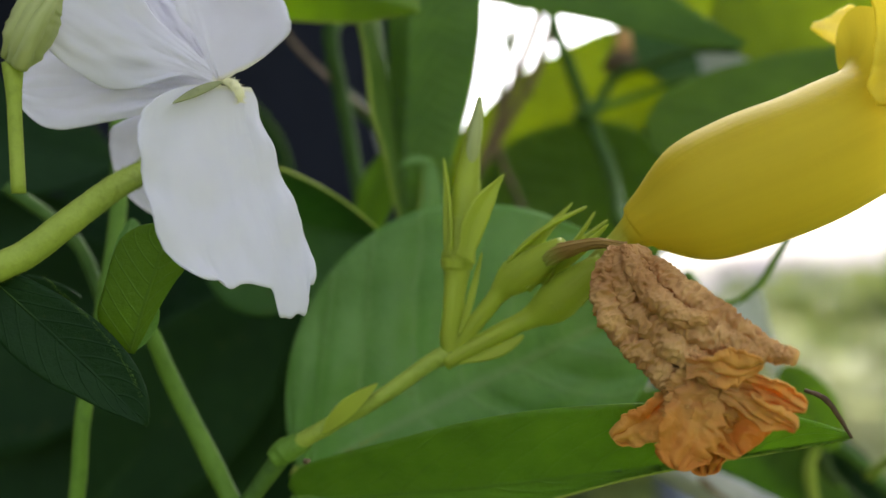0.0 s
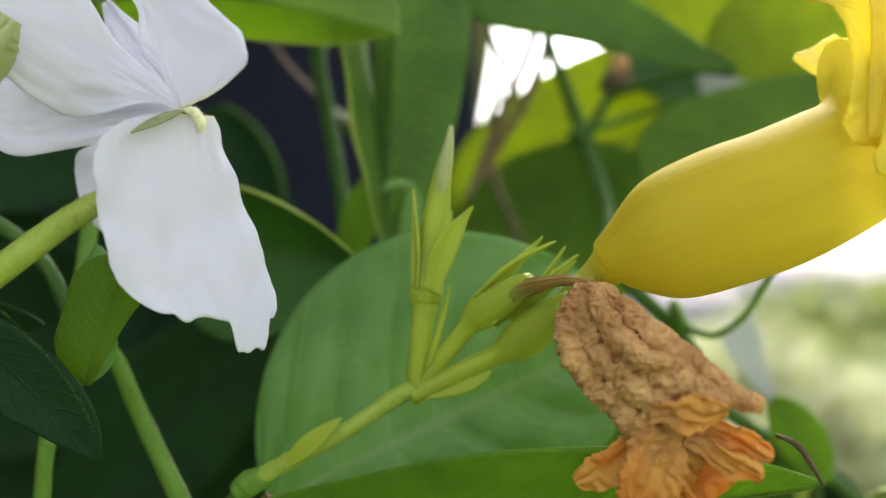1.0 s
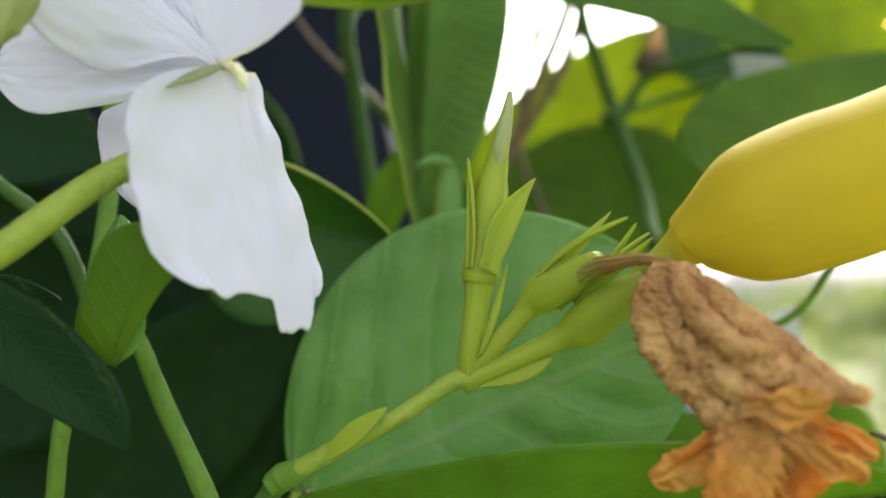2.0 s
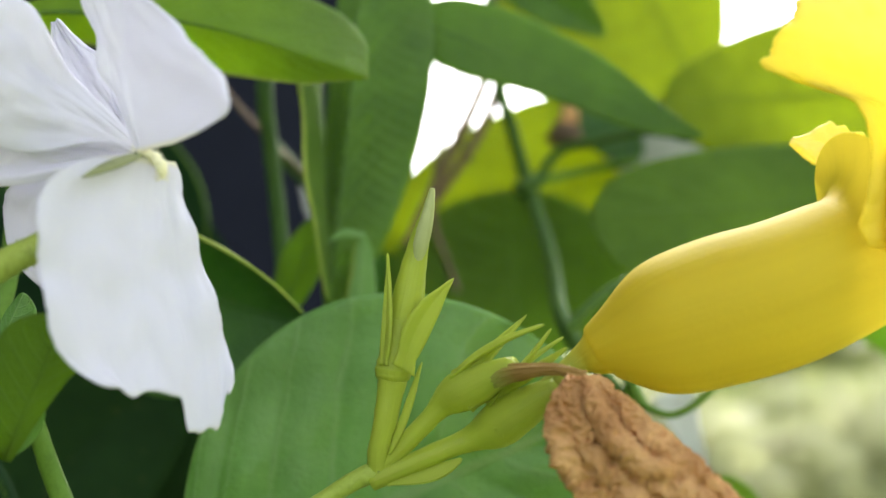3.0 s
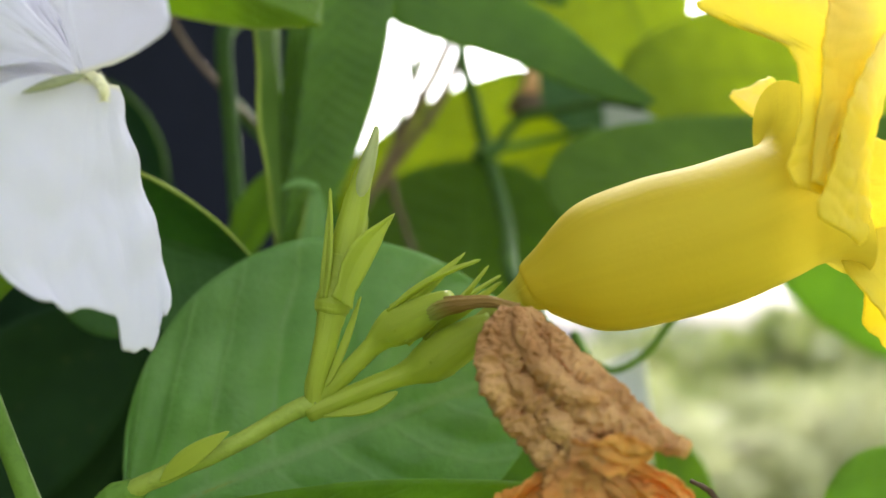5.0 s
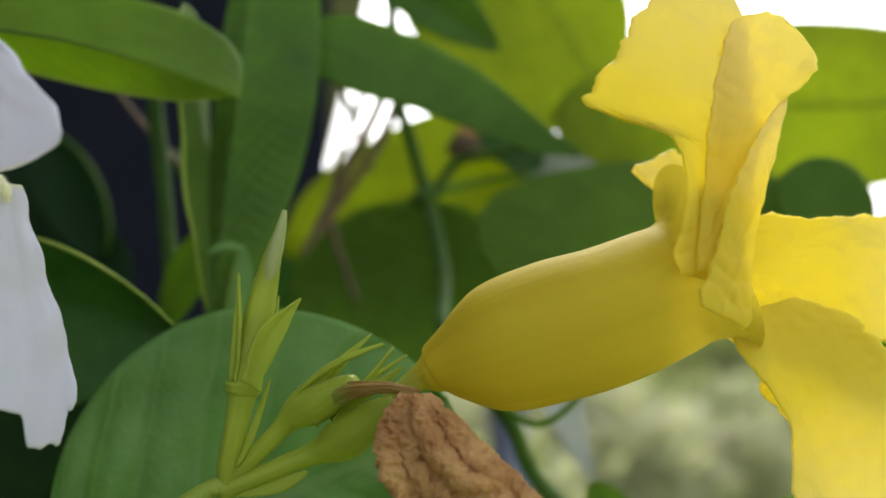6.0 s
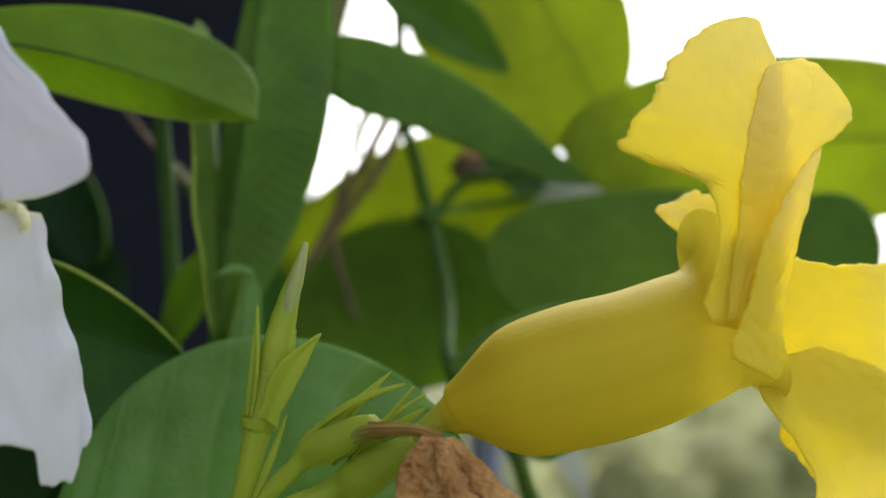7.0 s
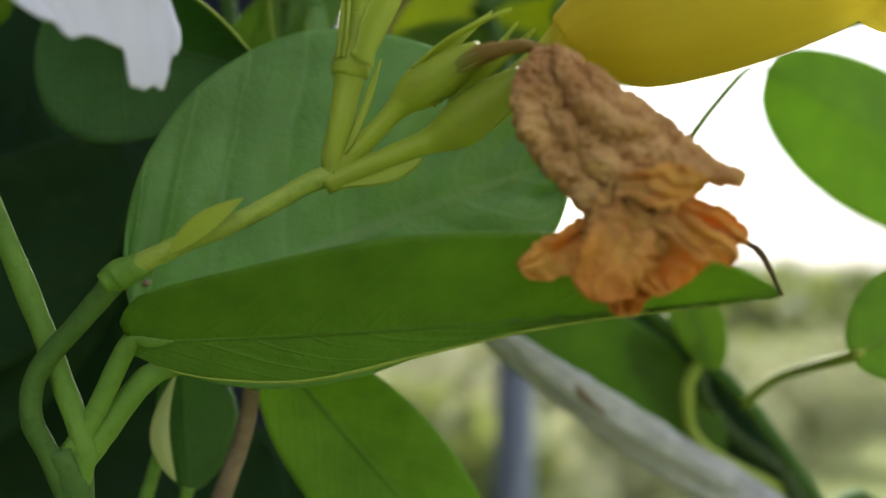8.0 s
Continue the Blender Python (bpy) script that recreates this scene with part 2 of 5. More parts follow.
BUSH = leaf_material("shrub_leaf", (0.09, 0.14, 0.04), (0.18, 0.23, 0.08), (0.36, 0.42, 0.1), share=0.35, ribs=5)
# yellow-green shrub leaf lightened so that its colour carries the haze
BUSH_HAZED = leaf_material("shrub_leaf_hazed", (0.25, 0.28, 0.14), (0.4, 0.42, 0.25), (0.54, 0.56, 0.28), share=0.35, ribs=5)
BARK = solid_material("bark", (0.1, 0.08, 0.06), (0.18, 0.15, 0.11), 12, 0.9, 0.01)
# distance haze is put into the pale colours of the far houses
HAZY_HOUSE = solid_material("far_house_wall_hazy", (0.4, 0.39, 0.43), (0.5, 0.48, 0.53), 0.4, 0.9, 0.01)
ROOF = solid_material("far_roof", (0.3, 0.26, 0.27), (0.36, 0.31, 0.31), 0.6, 0.9, 0.01)
GLASS = solid_material("far_window", (0.2, 0.2, 0.23), (0.24, 0.25, 0.28), 1, 0.15, 0.001)


def withered_material(name, lo, hi, share=0.25):
    m, n, l, p, out = nodes_of(name)
    uv = n.new("ShaderNodeUVMap")
    sep = n.new("ShaderNodeSeparateXYZ")
    l.new(uv.outputs[0], sep.inputs[0])
    along = ramp(n, l, calc(n, l, "ADD", sep.outputs[0], calc(n, l, "MULTIPLY_ADD", noise_of(n, l, 110, 3), 0.5, -0.25)), lo, hi)
    tan = blend(n, l, ramp(n, l, noise_of(n, l, 160, 4), 0.35, 0.65), (0.4, 0.2, 0.065), (0.76, 0.47, 0.19))
    rust = blend(n, l, ramp(n, l, noise_of(n, l, 130, 4), 0.35, 0.65), (0.6, 0.22, 0.025), (0.84, 0.47, 0.1))
    base = blend(n, l, along, tan, rust)
    fine = noise_of(n, l, 520, 4)
    base = blend(n, l, calc(n, l, "MULTIPLY", ramp(n, l, fine, 0.52, 0.75), 0.28), base, (0.24, 0.11, 0.04))
    l.new(base, p.inputs["Base Color"])
    p.inputs["Roughness"].default_value = 0.75
    t = n.new("ShaderNodeBsdfTranslucent")
    t.inputs["Color"].default_value = (0.75, 0.3, 0.05, 1)
    mix = n.new("ShaderNodeMixShader")
    mix.inputs[0].default_value = share
    l.new(p.outputs[0], mix.inputs[1])
    l.new(t.outputs[0], mix.inputs[2])
    l.new(mix.outputs[0], out.inputs["Surface"])
    bumped(n, l, calc(n, l, "ADD", fine, noise_of(n, l, 260, 3)), (p, t), 0.7, 0.0006)
    return m


WITHERED = withered_material("withered_petal", 0.5, 0.95)
WITHERED_ORANGE = withered_material("withered_orange_petal", -0.15, 0.6, 0.42)


# ---- mesh builders ----
def part(name, mesh, material, parent=None, label=""):
    mesh.materials.append(material)
    ob = new(name, mesh)
    if parent:
        ob.parent = parent
    if label:
        ob["label"] = label
    return ob


def thing(name, label, category, group="", kind=""):
    return tagged(new(name), label, category, group, kind)


def mesh_of(name, verts, faces, uvs=None):
    me = bpy.data.meshes.new(name)
    me.from_pydata([tuple(v) for v in verts], [], faces)
    me.validate()
    if uvs is not None:
        layer = me.uv_layers.new(name="UVMap")
        index = np.empty(len(me.loops), dtype=np.int32)
        me.loops.foreach_get("vertex_index", index)
        layer.data.foreach_set("uv", np.asarray(uvs, dtype=np.float32)[index].ravel())
    me.polygons.foreach_set("use_smooth", np.ones(len(me.polygons), dtype=bool))
    me.update()
    return me


def slab(name, grid, thick):
    """A closed sheet of that thickness round a grid of points of shape (along, across, 3)."""
    du = np.gradient(grid, axis=0)
    dv = np.gradient(grid, axis=1)
    nor = np.cross(du, dv)
    nor /= np.linalg.norm(nor, axis=2, keepdims=True) + 1e-12
    a, b = grid.shape[:2]
    taper = np.ones((a, b, 1))
    taper[:, 0], taper[:, -1], taper[-1, :] = 0.35, 0.35, 0.35
    top, low = grid + nor * taper * thick / 2, grid - nor * taper * thick / 2
    verts = np.concatenate([top.reshape(-1, 3), low.reshape(-1, 3)])
    s, v = np.meshgrid(np.linspace(0, 1, a), np.linspace(0, 1, b), indexing="ij")
    uvs = np.tile(np.stack([s, v], axis=2).reshape(-1, 2), (2, 1))
    o = a * b
    faces = []
    for i in range(a - 1):
        for j in range(b - 1):
            p, q, r, t = i * b + j, i * b + j + 1, (i + 1) * b + j + 1, (i + 1) * b + j
            faces += [(p, q, r, t), (o + t, o + r, o + q, o + p)]
    for i in range(a - 1):
        p, q = i * b, (i + 1) * b
        faces += [(p, q, o + q, o + p), (q + b - 1, p + b - 1, o + p + b - 1, o + q + b - 1)]
    for j in range(b - 1):
        faces += [(j + 1, j, o + j, o + j + 1), ((a - 1) * b + j, (a - 1) * b + j + 1, o + (a - 1) * b + j + 1, o + (a - 1) * b + j)]
    return mesh_of(name, verts, faces, uvs)


def unit(v):
    return v / (np.linalg.norm(v) + 1e-12)


def spline(points, count):
    """A smooth run of points through the given ones."""
    p = np.array(points, dtype=float)
    if len(p) == 2:
        return p[0] + (p[1] - p[0]) * np.linspace(0, 1, count)[:, None]
    p = np.vstack([2 * p[0] - p[1], p, 2 * p[-1] - p[-2]])
    out = []
    for x in np.linspace(0, len(p) - 3 - 1e-6, count):
        i, t = int(x), x - int(x)
        a, b, c, d = p[i:i + 4]
        out.append(0.5 * (2 * b + (c - a) * t + (2 * a - 5 * b + 4 * c - d) * t * t + (3 * b - a - 3 * c + d) * t ** 3))
    return np.array(out)


def tube(name, points, radii, count=40, sides=14, wobble=0.0, seed=0):
    """A round stem through the points, its radius gliding through radii, closed at both ends."""
    path = spline(points, count)
    r = np.interp(np.linspace(0, 1, count), np.linspace(0, 1, len(radii)), radii)
    verts, uvs = [], []
    side = np.array((1.0, 0.13, 0.21))
    for i in range(count):
        d = unit(path[min(i + 1, count - 1)] - path[max(i - 1, 0)])
        side = unit(side - d * (side @ d))
        up = np.cross(d, side)
        for k in range(sides):
            a = 2 * math.pi * k / sides
            w = 1 + wobble * noise.noise(Vector((i * 0.35 + seed, math.cos(a) * 1.3, math.sin(a) * 1.3 + seed)))
            verts.append(path[i] + (side * math.cos(a) + up * math.sin(a)) * r[i] * w)
            uvs.append((i / (count - 1), k / sides))
    faces = [(i * sides + k, i * sides + (k + 1) % sides, (i + 1) * sides + (k + 1) % sides, (i + 1) * sides + k) for i in range(count - 1) for k in range(sides)]
    faces += [tuple(range(sides - 1, -1, -1)), tuple((count - 1) * sides + k for k in range(sides))]
    return mesh_of(name, verts, faces, uvs)


def glide(given, s):
    """Smooth curve through (share, value) pairs."""
    x, y = [g[0] for g in given], [g[1] for g in given]
    k = max(i for i in range(len(x) - 1) if x[i] <= s or i == 0)
    slope = [(y[min(i + 1, len(x) - 1)] - y[max(i - 1, 0)]) / (x[min(i + 1, len(x) - 1)] - x[max(i - 1, 0)]) for i in (k, k + 1)]
    h = x[k + 1] - x[k]
    u = (s - x[k]) / h
    return y[k] * (1 + 2 * u) * (1 - u) ** 2 + y[k + 1] * u * u * (3 - 2 * u) + h * u * (1 - u) * (slope[0] * (1 - u) - slope[1] * u)


def blade_points(base, tip, side, other=1.0, peak=0.5, blunt=0.75, root=0.0, fold=0.0, roll=0.0, bend=0.0, droop=0.0, wave=0.0, waves=3.0, seed=0.0,
                 quilt=0.0, ribs=9, ragged=0.0, end=None, rows=48, cols=25, peak_other=None, sway=0.0, right=None, left=None, taper=0.0, crush=0.0, pleat=0.0, soft=0.0):
    """Points of a leaf or petal: its midrib runs from base to tip, the point side lies on one edge, the other half is other times as wide.
    peak, blunt, root: where it is widest, how blunt its ends are, how wide its foot is. fold, roll: degrees by which the halves rise and curl.
    right, left: half widths in mm by share of the length, in place of the rounded shape. taper: how far the tip is drawn out. crush: crumpling, in metres. pleat, soft: height of lengthwise pleats and of wide soft dents, in metres.
    bend, droop, sway: bow of the midrib, drop of its tip and bow in its plane, in lengths. wave, ragged: its edge. end(v): more length at v across."""
    b, t, s0 = (np.array(p, dtype=float) for p in (base, tip, side))
    axis = t - b
    length = np.linalg.norm(axis)
    m = axis / length
    e = s0 - b
    e = e - m * (e @ m)
    wide = np.linalg.norm(e)
    e = e / wide
    n = np.cross(m, e)
    grid = np.empty((rows, cols, 3))
    for i in range(rows):
        s = i / (rows - 1)
        for j in range(cols):
            v = 2 * j / (cols - 1) - 1
            pk = peak if v >= 0 or peak_other is None else peak_other
            x = s ** (math.log(0.5) / math.log(pk))
            w = max(math.sin(math.pi * min(max(x, 0), 1)), 0) ** blunt
            if root:
                w = max(w, root * (1 - x) + 0.0) if x < 0.5 else w
            a = abs(v)
            w *= 1 - taper * min(1, max(0, (s - 0.68) / 0.3)) * (1 - s * 0.3)
            w = max(w, 0.004) * wide * (1 if v >= 0 else other)
            given = right if v >= 0 else left
            if given:
                w = max(0.1, glide(given, s)) / 1000
            w *= 1 + ragged * (noise.noise(Vector((s * 14 + seed, 3.1 * (v > 0), seed))) + 0.5 * noise.noise(Vector((s * 43 + seed, 3.1 * (v > 0), seed))))
            ang = radians(fold + roll * a * 0.5)
            run = s * (1 + (end(v) * s * s if end else 0))
            c = b + axis * run + n * (bend * length * math.sin(math.pi * s) + droop * length * s ** 3) + e * (sway * length * math.sin(math.pi * s))
            lift = math.sin(ang) * a * w + wave * wide * a * a * math.sin(waves * 2 * math.pi * s + seed + (1.7 if v > 0 else 0)) * min(1, 4 * s)
            lift += 0.25 * wave * wide * noise.noise(Vector((s * 5 + seed, v * 2.3, seed * 1.7)))
            if quilt:
                f = s * ribs - 0.25 * ribs * a ** 1.3
                lift += quilt * wide * (abs(math.sin(math.pi * f)) - 0.5) * min(1, 4 * a) * (1 - a ** 4)
            if soft:
                lift += soft * (noise.noise(Vector((s * 3.1 + seed, v * 2.1, seed))) + 0.5 * noise.noise(Vector((s * 7 + seed, v * 4.5, seed))) + 0.1 * noise.noise(Vector((s * 5, v * 9, seed))) * s) * min(1, 5 * s)
            if pleat:
                lift += pleat * min(1, 3 * s) * (math.sin(v * 8 + seed + 4 * noise.noise(Vector((s * 2, v, seed)))) + 2 * noise.noise(Vector((s * 2.5, v * 3, seed))))
            q = c + e * math.copysign(math.cos(ang) * a * w, v) + n * lift
            if crush:
                k = Vector(q)
                big = noise.noise_vector(k * 260 + Vector((seed, 0, 0)))
                ridge = noise.noise_vector(k * 620 + Vector((0, seed, 0)))
                q = q + np.array(big) * crush + np.array(ridge) * crush * 0.55 + n * crush * (1 - 3 * abs(noise.noise(k * 420)))
            grid[i, j] = q
    return grid


def leaf(plant, base, tip, side, material, name="leaf", label="", petiole=(), stalk=0.0009, stalk_material=None, thick=0.0005, rib=0.0003, margin=None, edge=-1, **shape):
    """A leaf under its plant: blade, raised midrib and petiole."""
    grid = blade_points(base, tip, side, **shape)
    ob = part(name, slab(name, grid, thick), material, plant, label)
    line = grid[:, grid.shape[1] // 2]
    if rib:
        part("midrib", tube("midrib", line[1:-2:4], [rib, rib * 0.8, rib * 0.25], 30, 8), stalk_material or STEM_DARK, ob)
    # pale tube for a light margin, also for light caught on an edge
    if margin:
        part("margin", tube("margin", grid[2:-1:4, edge], [0.0002, 0.0003, 0.0003, 0.0002], 40, 8), margin, ob, "pale leaf margin and edge light")
    if petiole:
        part("petiole", tube("petiole", [*petiole, tuple(line[0]), tuple(line[3]), tuple(line[6])], [stalk * 1.1, stalk, stalk, stalk * 0.9, stalk * 0.7, stalk * 0.25], 40, 12), stalk_material or STEM_DARK, ob)
    return ob


def stem(plant, points, radii, material, name="stem", label="", count=50, wobble=0.12, seed=0):
    return part(name, tube(name, points, radii, count, 16, wobble, seed), material, plant, label)


# ---- ground and distance ----
def land(r):
    """The hillside: level by the plants, then falling away to a plain."""
    return -0.07 * min(max(r - 3, 0), 107)


def ground_mesh():
    verts, faces = [], []
    radii = [0, 0.5, 1, 2, 3, 5, 8, 12, 20, 35, 60, 85, 110, 160, 300, 800, 2500]
    k = 48
    for r in radii:
        for a in range(k):
            x, y = r * math.cos(2 * math.pi * a / k), r * math.sin(2 * math.pi * a / k)
            verts.append((x, y, land(r) + 0.06 * min(r / 4, 1) * noise.noise(Vector((x * 0.4, y * 0.4, 0)))))
    for i in range(len(radii) - 1):
        for a in range(k):
            faces.append((i * k + a, i * k + (a + 1) % k, (i + 1) * k + (a + 1) % k, (i + 1) * k + a))
    return mesh_of("ground", verts, faces)


tagged(part("ground", ground_mesh(), GRASS), "rough green and straw meadow reaching the horizon", "ground", kind="structure")


def foliage_mesh(name, rng, radius, height, count, size, low=0.0):
    """Many small folded leaves through an uneven crown made of several lumps."""
    lumps = [(rng.uniform(-0.6, 0.6) * radius, rng.uniform(-0.6, 0.6) * radius, low + rng.uniform(0.3, 0.75) * height, rng.uniform(0.3, 0.55)) for _ in range(9)]
    verts, faces, uvs = [], [], []
    for _ in range(count):
        cx, cy, cz, r = rng.choice(lumps)
        d = Vector((rng.gauss(0, 1), rng.gauss(0, 1), rng.gauss(0, 1))).normalized() * r * rng.uniform(0.5, 1.05)
        c = Vector((cx + d.x * radius, cy + d.y * radius, max(low + 0.02, cz + d.z * height * 0.6)))
        turn = Euler((rng.uniform(-1, 1), rng.uniform(-1, 1), rng.uniform(0, 6.3))).to_matrix()
        k = size * rng.uniform(0.6, 1.4)
        o = len(verts)
        for x, y, z in ((-1, 0, 0), (0, 0.4, 0.15), (1, 0, -0.1), (0, -0.4, 0.15)):
            verts.append(c + turn @ Vector((x * k, y * k, z * k)))
        uvs += [(0, 0.5), (0.5, 1), (1, 0.5), (0.5, 0)]
        faces += [(o, o + 1, o + 2), (o, o + 2, o + 3)]
    return mesh_of(name, verts, faces, uvs)


def tree(x, y, height, radius, material, seed, label):
    rng = random.Random(seed)
    ob = thing("tree", label, "tree", "shrubs and trees beyond the vine")
    ob.location = (x, y, land(math.hypot(x, y)) - 0.03)
    part("trunk", tube("trunk", [(0, 0, -0.05), (0.05 * radius, 0.02, height * 0.35), (0.1 * radius, 0.05, height * 0.7)], [height * 0.05, height * 0.035, height * 0.012], 12, 8, 0.2, seed), BARK, ob)
    for i in range(4):
        a = rng.uniform(0, 6.28)
        z = height * rng.uniform(0.25, 0.5)
        part("limb", tube("limb", [(0.05 * radius, 0.02, z), (math.cos(a) * radius * 0.3, math.sin(a) * radius * 0.3, z + height * 0.15), (math.cos(a) * radius * 0.6, math.sin(a) * radius * 0.6, z + height * 0.24)],
                          [height * 0.02, height * 0.012, height * 0.005], 8, 6), BARK, ob)
    part("crown", foliage_mesh("crown", rng, radius, height * 0.95, 1500, 0.06 * height, 0.0), material, ob)
    return ob


rng = random.Random(7)
for i in range(60):
    d = 5.0 + i * 0.55 + rng.uniform(-0.3, 0.3)
    a = radians(rng.uniform(0, 32))
    h = rng.uniform(0.95, 1.55) * (1 + d * 0.012)
    pale = rng.random() < 0.6
    tree(math.sin(a) * d, math.cos(a) * d, h, h * rng.uniform(0.6, 1.0), BUSH_HAZED if pale else BUSH, 100 + i,
         "low bushy tree, haze put into its pale yellow-green leaves" if pale else "low bushy tree with dull green leaves")


# bushes added to darken the backdrop behind the post
for i, (x, y, h) in enumerate(((0.42, 3.0, 1.16), (0.66, 3.5, 1.1), (0.36, 3.9, 1.2))):
    tree(x, y, h - land(math.hypot(x, y)), 0.34, BUSH, 500 + i, "low dull green bushy tree added as dark backdrop beside the post")

for i in range(14):
    d = 17 + i * 1.1
    a = radians(21 + (i * 5.3) % 14)
    tree(math.sin(a) * d, math.cos(a) * d, (1.5 - land(d)) * rng.uniform(0.95, 1.25), 1.5 * rng.uniform(0.8, 1.2), BUSH, 300 + i, "tall bushy tree with dull green leaves")


def far_wood():
    r = random.Random(11)
    verts, faces, uvs = [], [], []
    for _ in range(9000):
        d = r.uniform(32, 130)
        a = radians(r.uniform(-30, 45))
        k = d * 0.006 * r.uniform(0.6, 1.3)
        c = Vector((math.sin(a) * d, math.cos(a) * d, land(d) + r.uniform(0, 1.2 + d * 0.022)))
        turn = Euler((r.uniform(-1, 1), r.uniform(-1, 1), r.uniform(0, 6.3))).to_matrix()
        o = len(verts)
        for x, y, z in ((-1, 0, 0), (0, 0.6, 0.2), (1, 0, -0.1), (0, -0.6, 0.2)):
            verts.append(c + turn @ Vector((x * k, y * k, z * k)))
        uvs += [(0, 0.5), (0.5, 1), (1, 0.5), (0.5, 0)]
        faces += [(o, o + 1, o + 2), (o, o + 2, o + 3)]
    return mesh_of("far_wood", verts, faces, uvs)


tagged(part("far_wood", far_wood(), BUSH), "distant hazy wood of dull green trees", "wood", kind="stuff")


def box_mesh(name, size, bevel=0.0):
    bm = bmesh.new()
    bmesh.ops.create_cube(bm, size=1)
    bmesh.ops.scale(bm, vec=size, verts=bm.verts)
    if bevel:
        bmesh.ops.bevel(bm, geom=bm.edges[:], offset=bevel, segments=2, affect="EDGES")
    me = bpy.data.meshes.new(name)
    bm.to_mesh(me)
    bm.free()
    return me


def far_house(x, y, w, h, turn):
    ob = thing("house", "distant pale grey house with a low roof, haze put into its colour", "house", "houses on the skyline")
    ob.matrix_world = pose(x, y, land(math.hypot(x, y)), 0, 0, turn)
    wall = part("wall", box_mesh("wall", (w, 9, h)), HAZY_HOUSE, ob)
    wall.location = (0, 0, h / 2)
    bm = bmesh.new()
    v = [bm.verts.new(p) for p in ((-w / 2 - 0.5, -5, h), (w / 2 + 0.5, -5, h), (w / 2 + 0.5, 5, h), (-w / 2 - 0.5, 5, h), (-w / 2 + 1, 0, h + 1.8), (w / 2 - 1, 0, h + 1.8))]
    for f in ((0, 1, 5, 4), (2, 3, 4, 5), (1, 2, 5), (3, 0, 4), (3, 2, 1, 0)):
        bm.faces.new([v[i] for i in f])
    me = bpy.data.meshes.new("roof")
    bm.to_mesh(me)
    bm.free()
    part("roof", me, ROOF, ob)
    for fl in range(int(h // 3)):
        for k in range(int(w // 3)):
            win = part("window", box_mesh("window", (1.2, 0.12, 1.4)), GLASS, ob)
            win.location = (-w / 2 + 1.8 + k * 3, -4.5, 1.7 + fl * 3)


for i in range(11):
    d = 125 + 14 * (i % 3)
    a = radians(-14 + i * 4.6)
    far_house(math.sin(a) * d, math.cos(a) * d, 9 + 3 * (i % 3), 6.2 + 1.1 * ((i * 2) % 3), -math.degrees(a) + (i % 4) * 6)


# ---- house corner behind the plants: dark wall for a shaded opening, grey beam, pale post ----
def block(name, lo, hi, material, label, bevel=0.004):
    size = [b - a for a, b in zip(lo, hi)]
    ob = part(name, box_mesh(name, size, bevel), material)
    ob.location = [(a + b) / 2 for a, b in zip(lo, hi)]
    return tagged(ob, label, "wall" if "wall" in name else "trim", kind="structure")


block("wall_north", (-4.0, 0.62, 0.0), (0.03, 0.74, 2.0), SHADE_NAVY, "near-black navy wall standing in for a shaded opening")
block("wall_east", (-0.09, 0.744, 0.0), (0.03, 3.9, 2.0), SHADE_NAVY, "unseen dark navy side wall added to complete the house")
block("wall_west", (-4.0, 0.744, 0.0), (-3.88, 3.9, 2.0), SHADE_NAVY, "unseen dark navy far wall added to complete the house")
block("wall_back", (-4.0, 3.904, 0.0), (0.03, 4.02, 2.0), SHADE_NAVY, "unseen dark navy rear wall added to complete the house")
# added wall out of view, blocks the sky on the left
block("wall_shading", (-0.52, -0.35, 0.0), (-0.42, 0.616, 2.0), SHADE_NAVY, "unseen side wall added to keep sky light off the left leaves")
block("trim", (-3.98, 0.55, 1.8), (0.02, 0.618, 1.9), PLASTER, "grey plaster beam across the dark wall")
# added above the view so that its eave darkens wall and left leaves
block("roof", (-4.3, 0.05, 2.004), (0.12, 4.3, 2.1), PLASTER, "unseen flat grey roof, its deep eave added to shade the left side")

# ---- the climbing plant: stems ----
vine = thing("climbing_vine", "green climbing vine with glossy leaves rooted in the ground", "plant")
NODE = (-0.0221, 0.0080, 1.4819)
FORK = (0.0002, 0.0060, 1.4931)
stem(vine, [NODE, (-0.0168, 0.0060, 1.4846), (-0.0093, 0.0060, 1.4880), (-0.0028, 0.0060, 1.4918), FORK], [0.0011, 0.0011, 0.001, 0.0011, 0.0013], STEM_PALE, "peduncle", "yellow-green flower stalk")
stem(vine, [NODE, (-0.0262, 0.0100, 1.4771), (-0.0310, 0.0120, 1.4713), (-0.0319, 0.0130, 1.4662), (-0.0301, 0.0140, 1.4617), (-0.0281, 0.0150, 1.4564)], [0.0013, 0.0012, 0.0012, 0.0012, 0.0012, 0.0013], STEM_DARK, wobble=0.05)
stem(vine, [(-0.0450, 0.0130, 1.4953), (-0.0412, 0.0140, 1.4996), (-0.0375, 0.0150, 1.4901), (-0.0330, 0.0150, 1.4795), (-0.0297, 0.0150, 1.4710), (-0.0267, 0.0150, 1.4621), (-0.0280, 0.0160, 1.4561)], [0.0006, 0.0011, 0.0012, 0.0013, 0.0013, 0.0013, 0.0013], STEM)
stem(vine, [(-0.0292, 0.0140, 1.4623), (-0.0278, 0.0150, 1.4563), (-0.0277, 0.0180, 1.4347), (-0.03, 0.03, 1.2), (-0.035, 0.05, 0.6), (-0.04, 0.06, -0.02)], [0.0014, 0.0015, 0.002, 0.004, 0.006, 0.008], STEM_DARK, "main_stem")
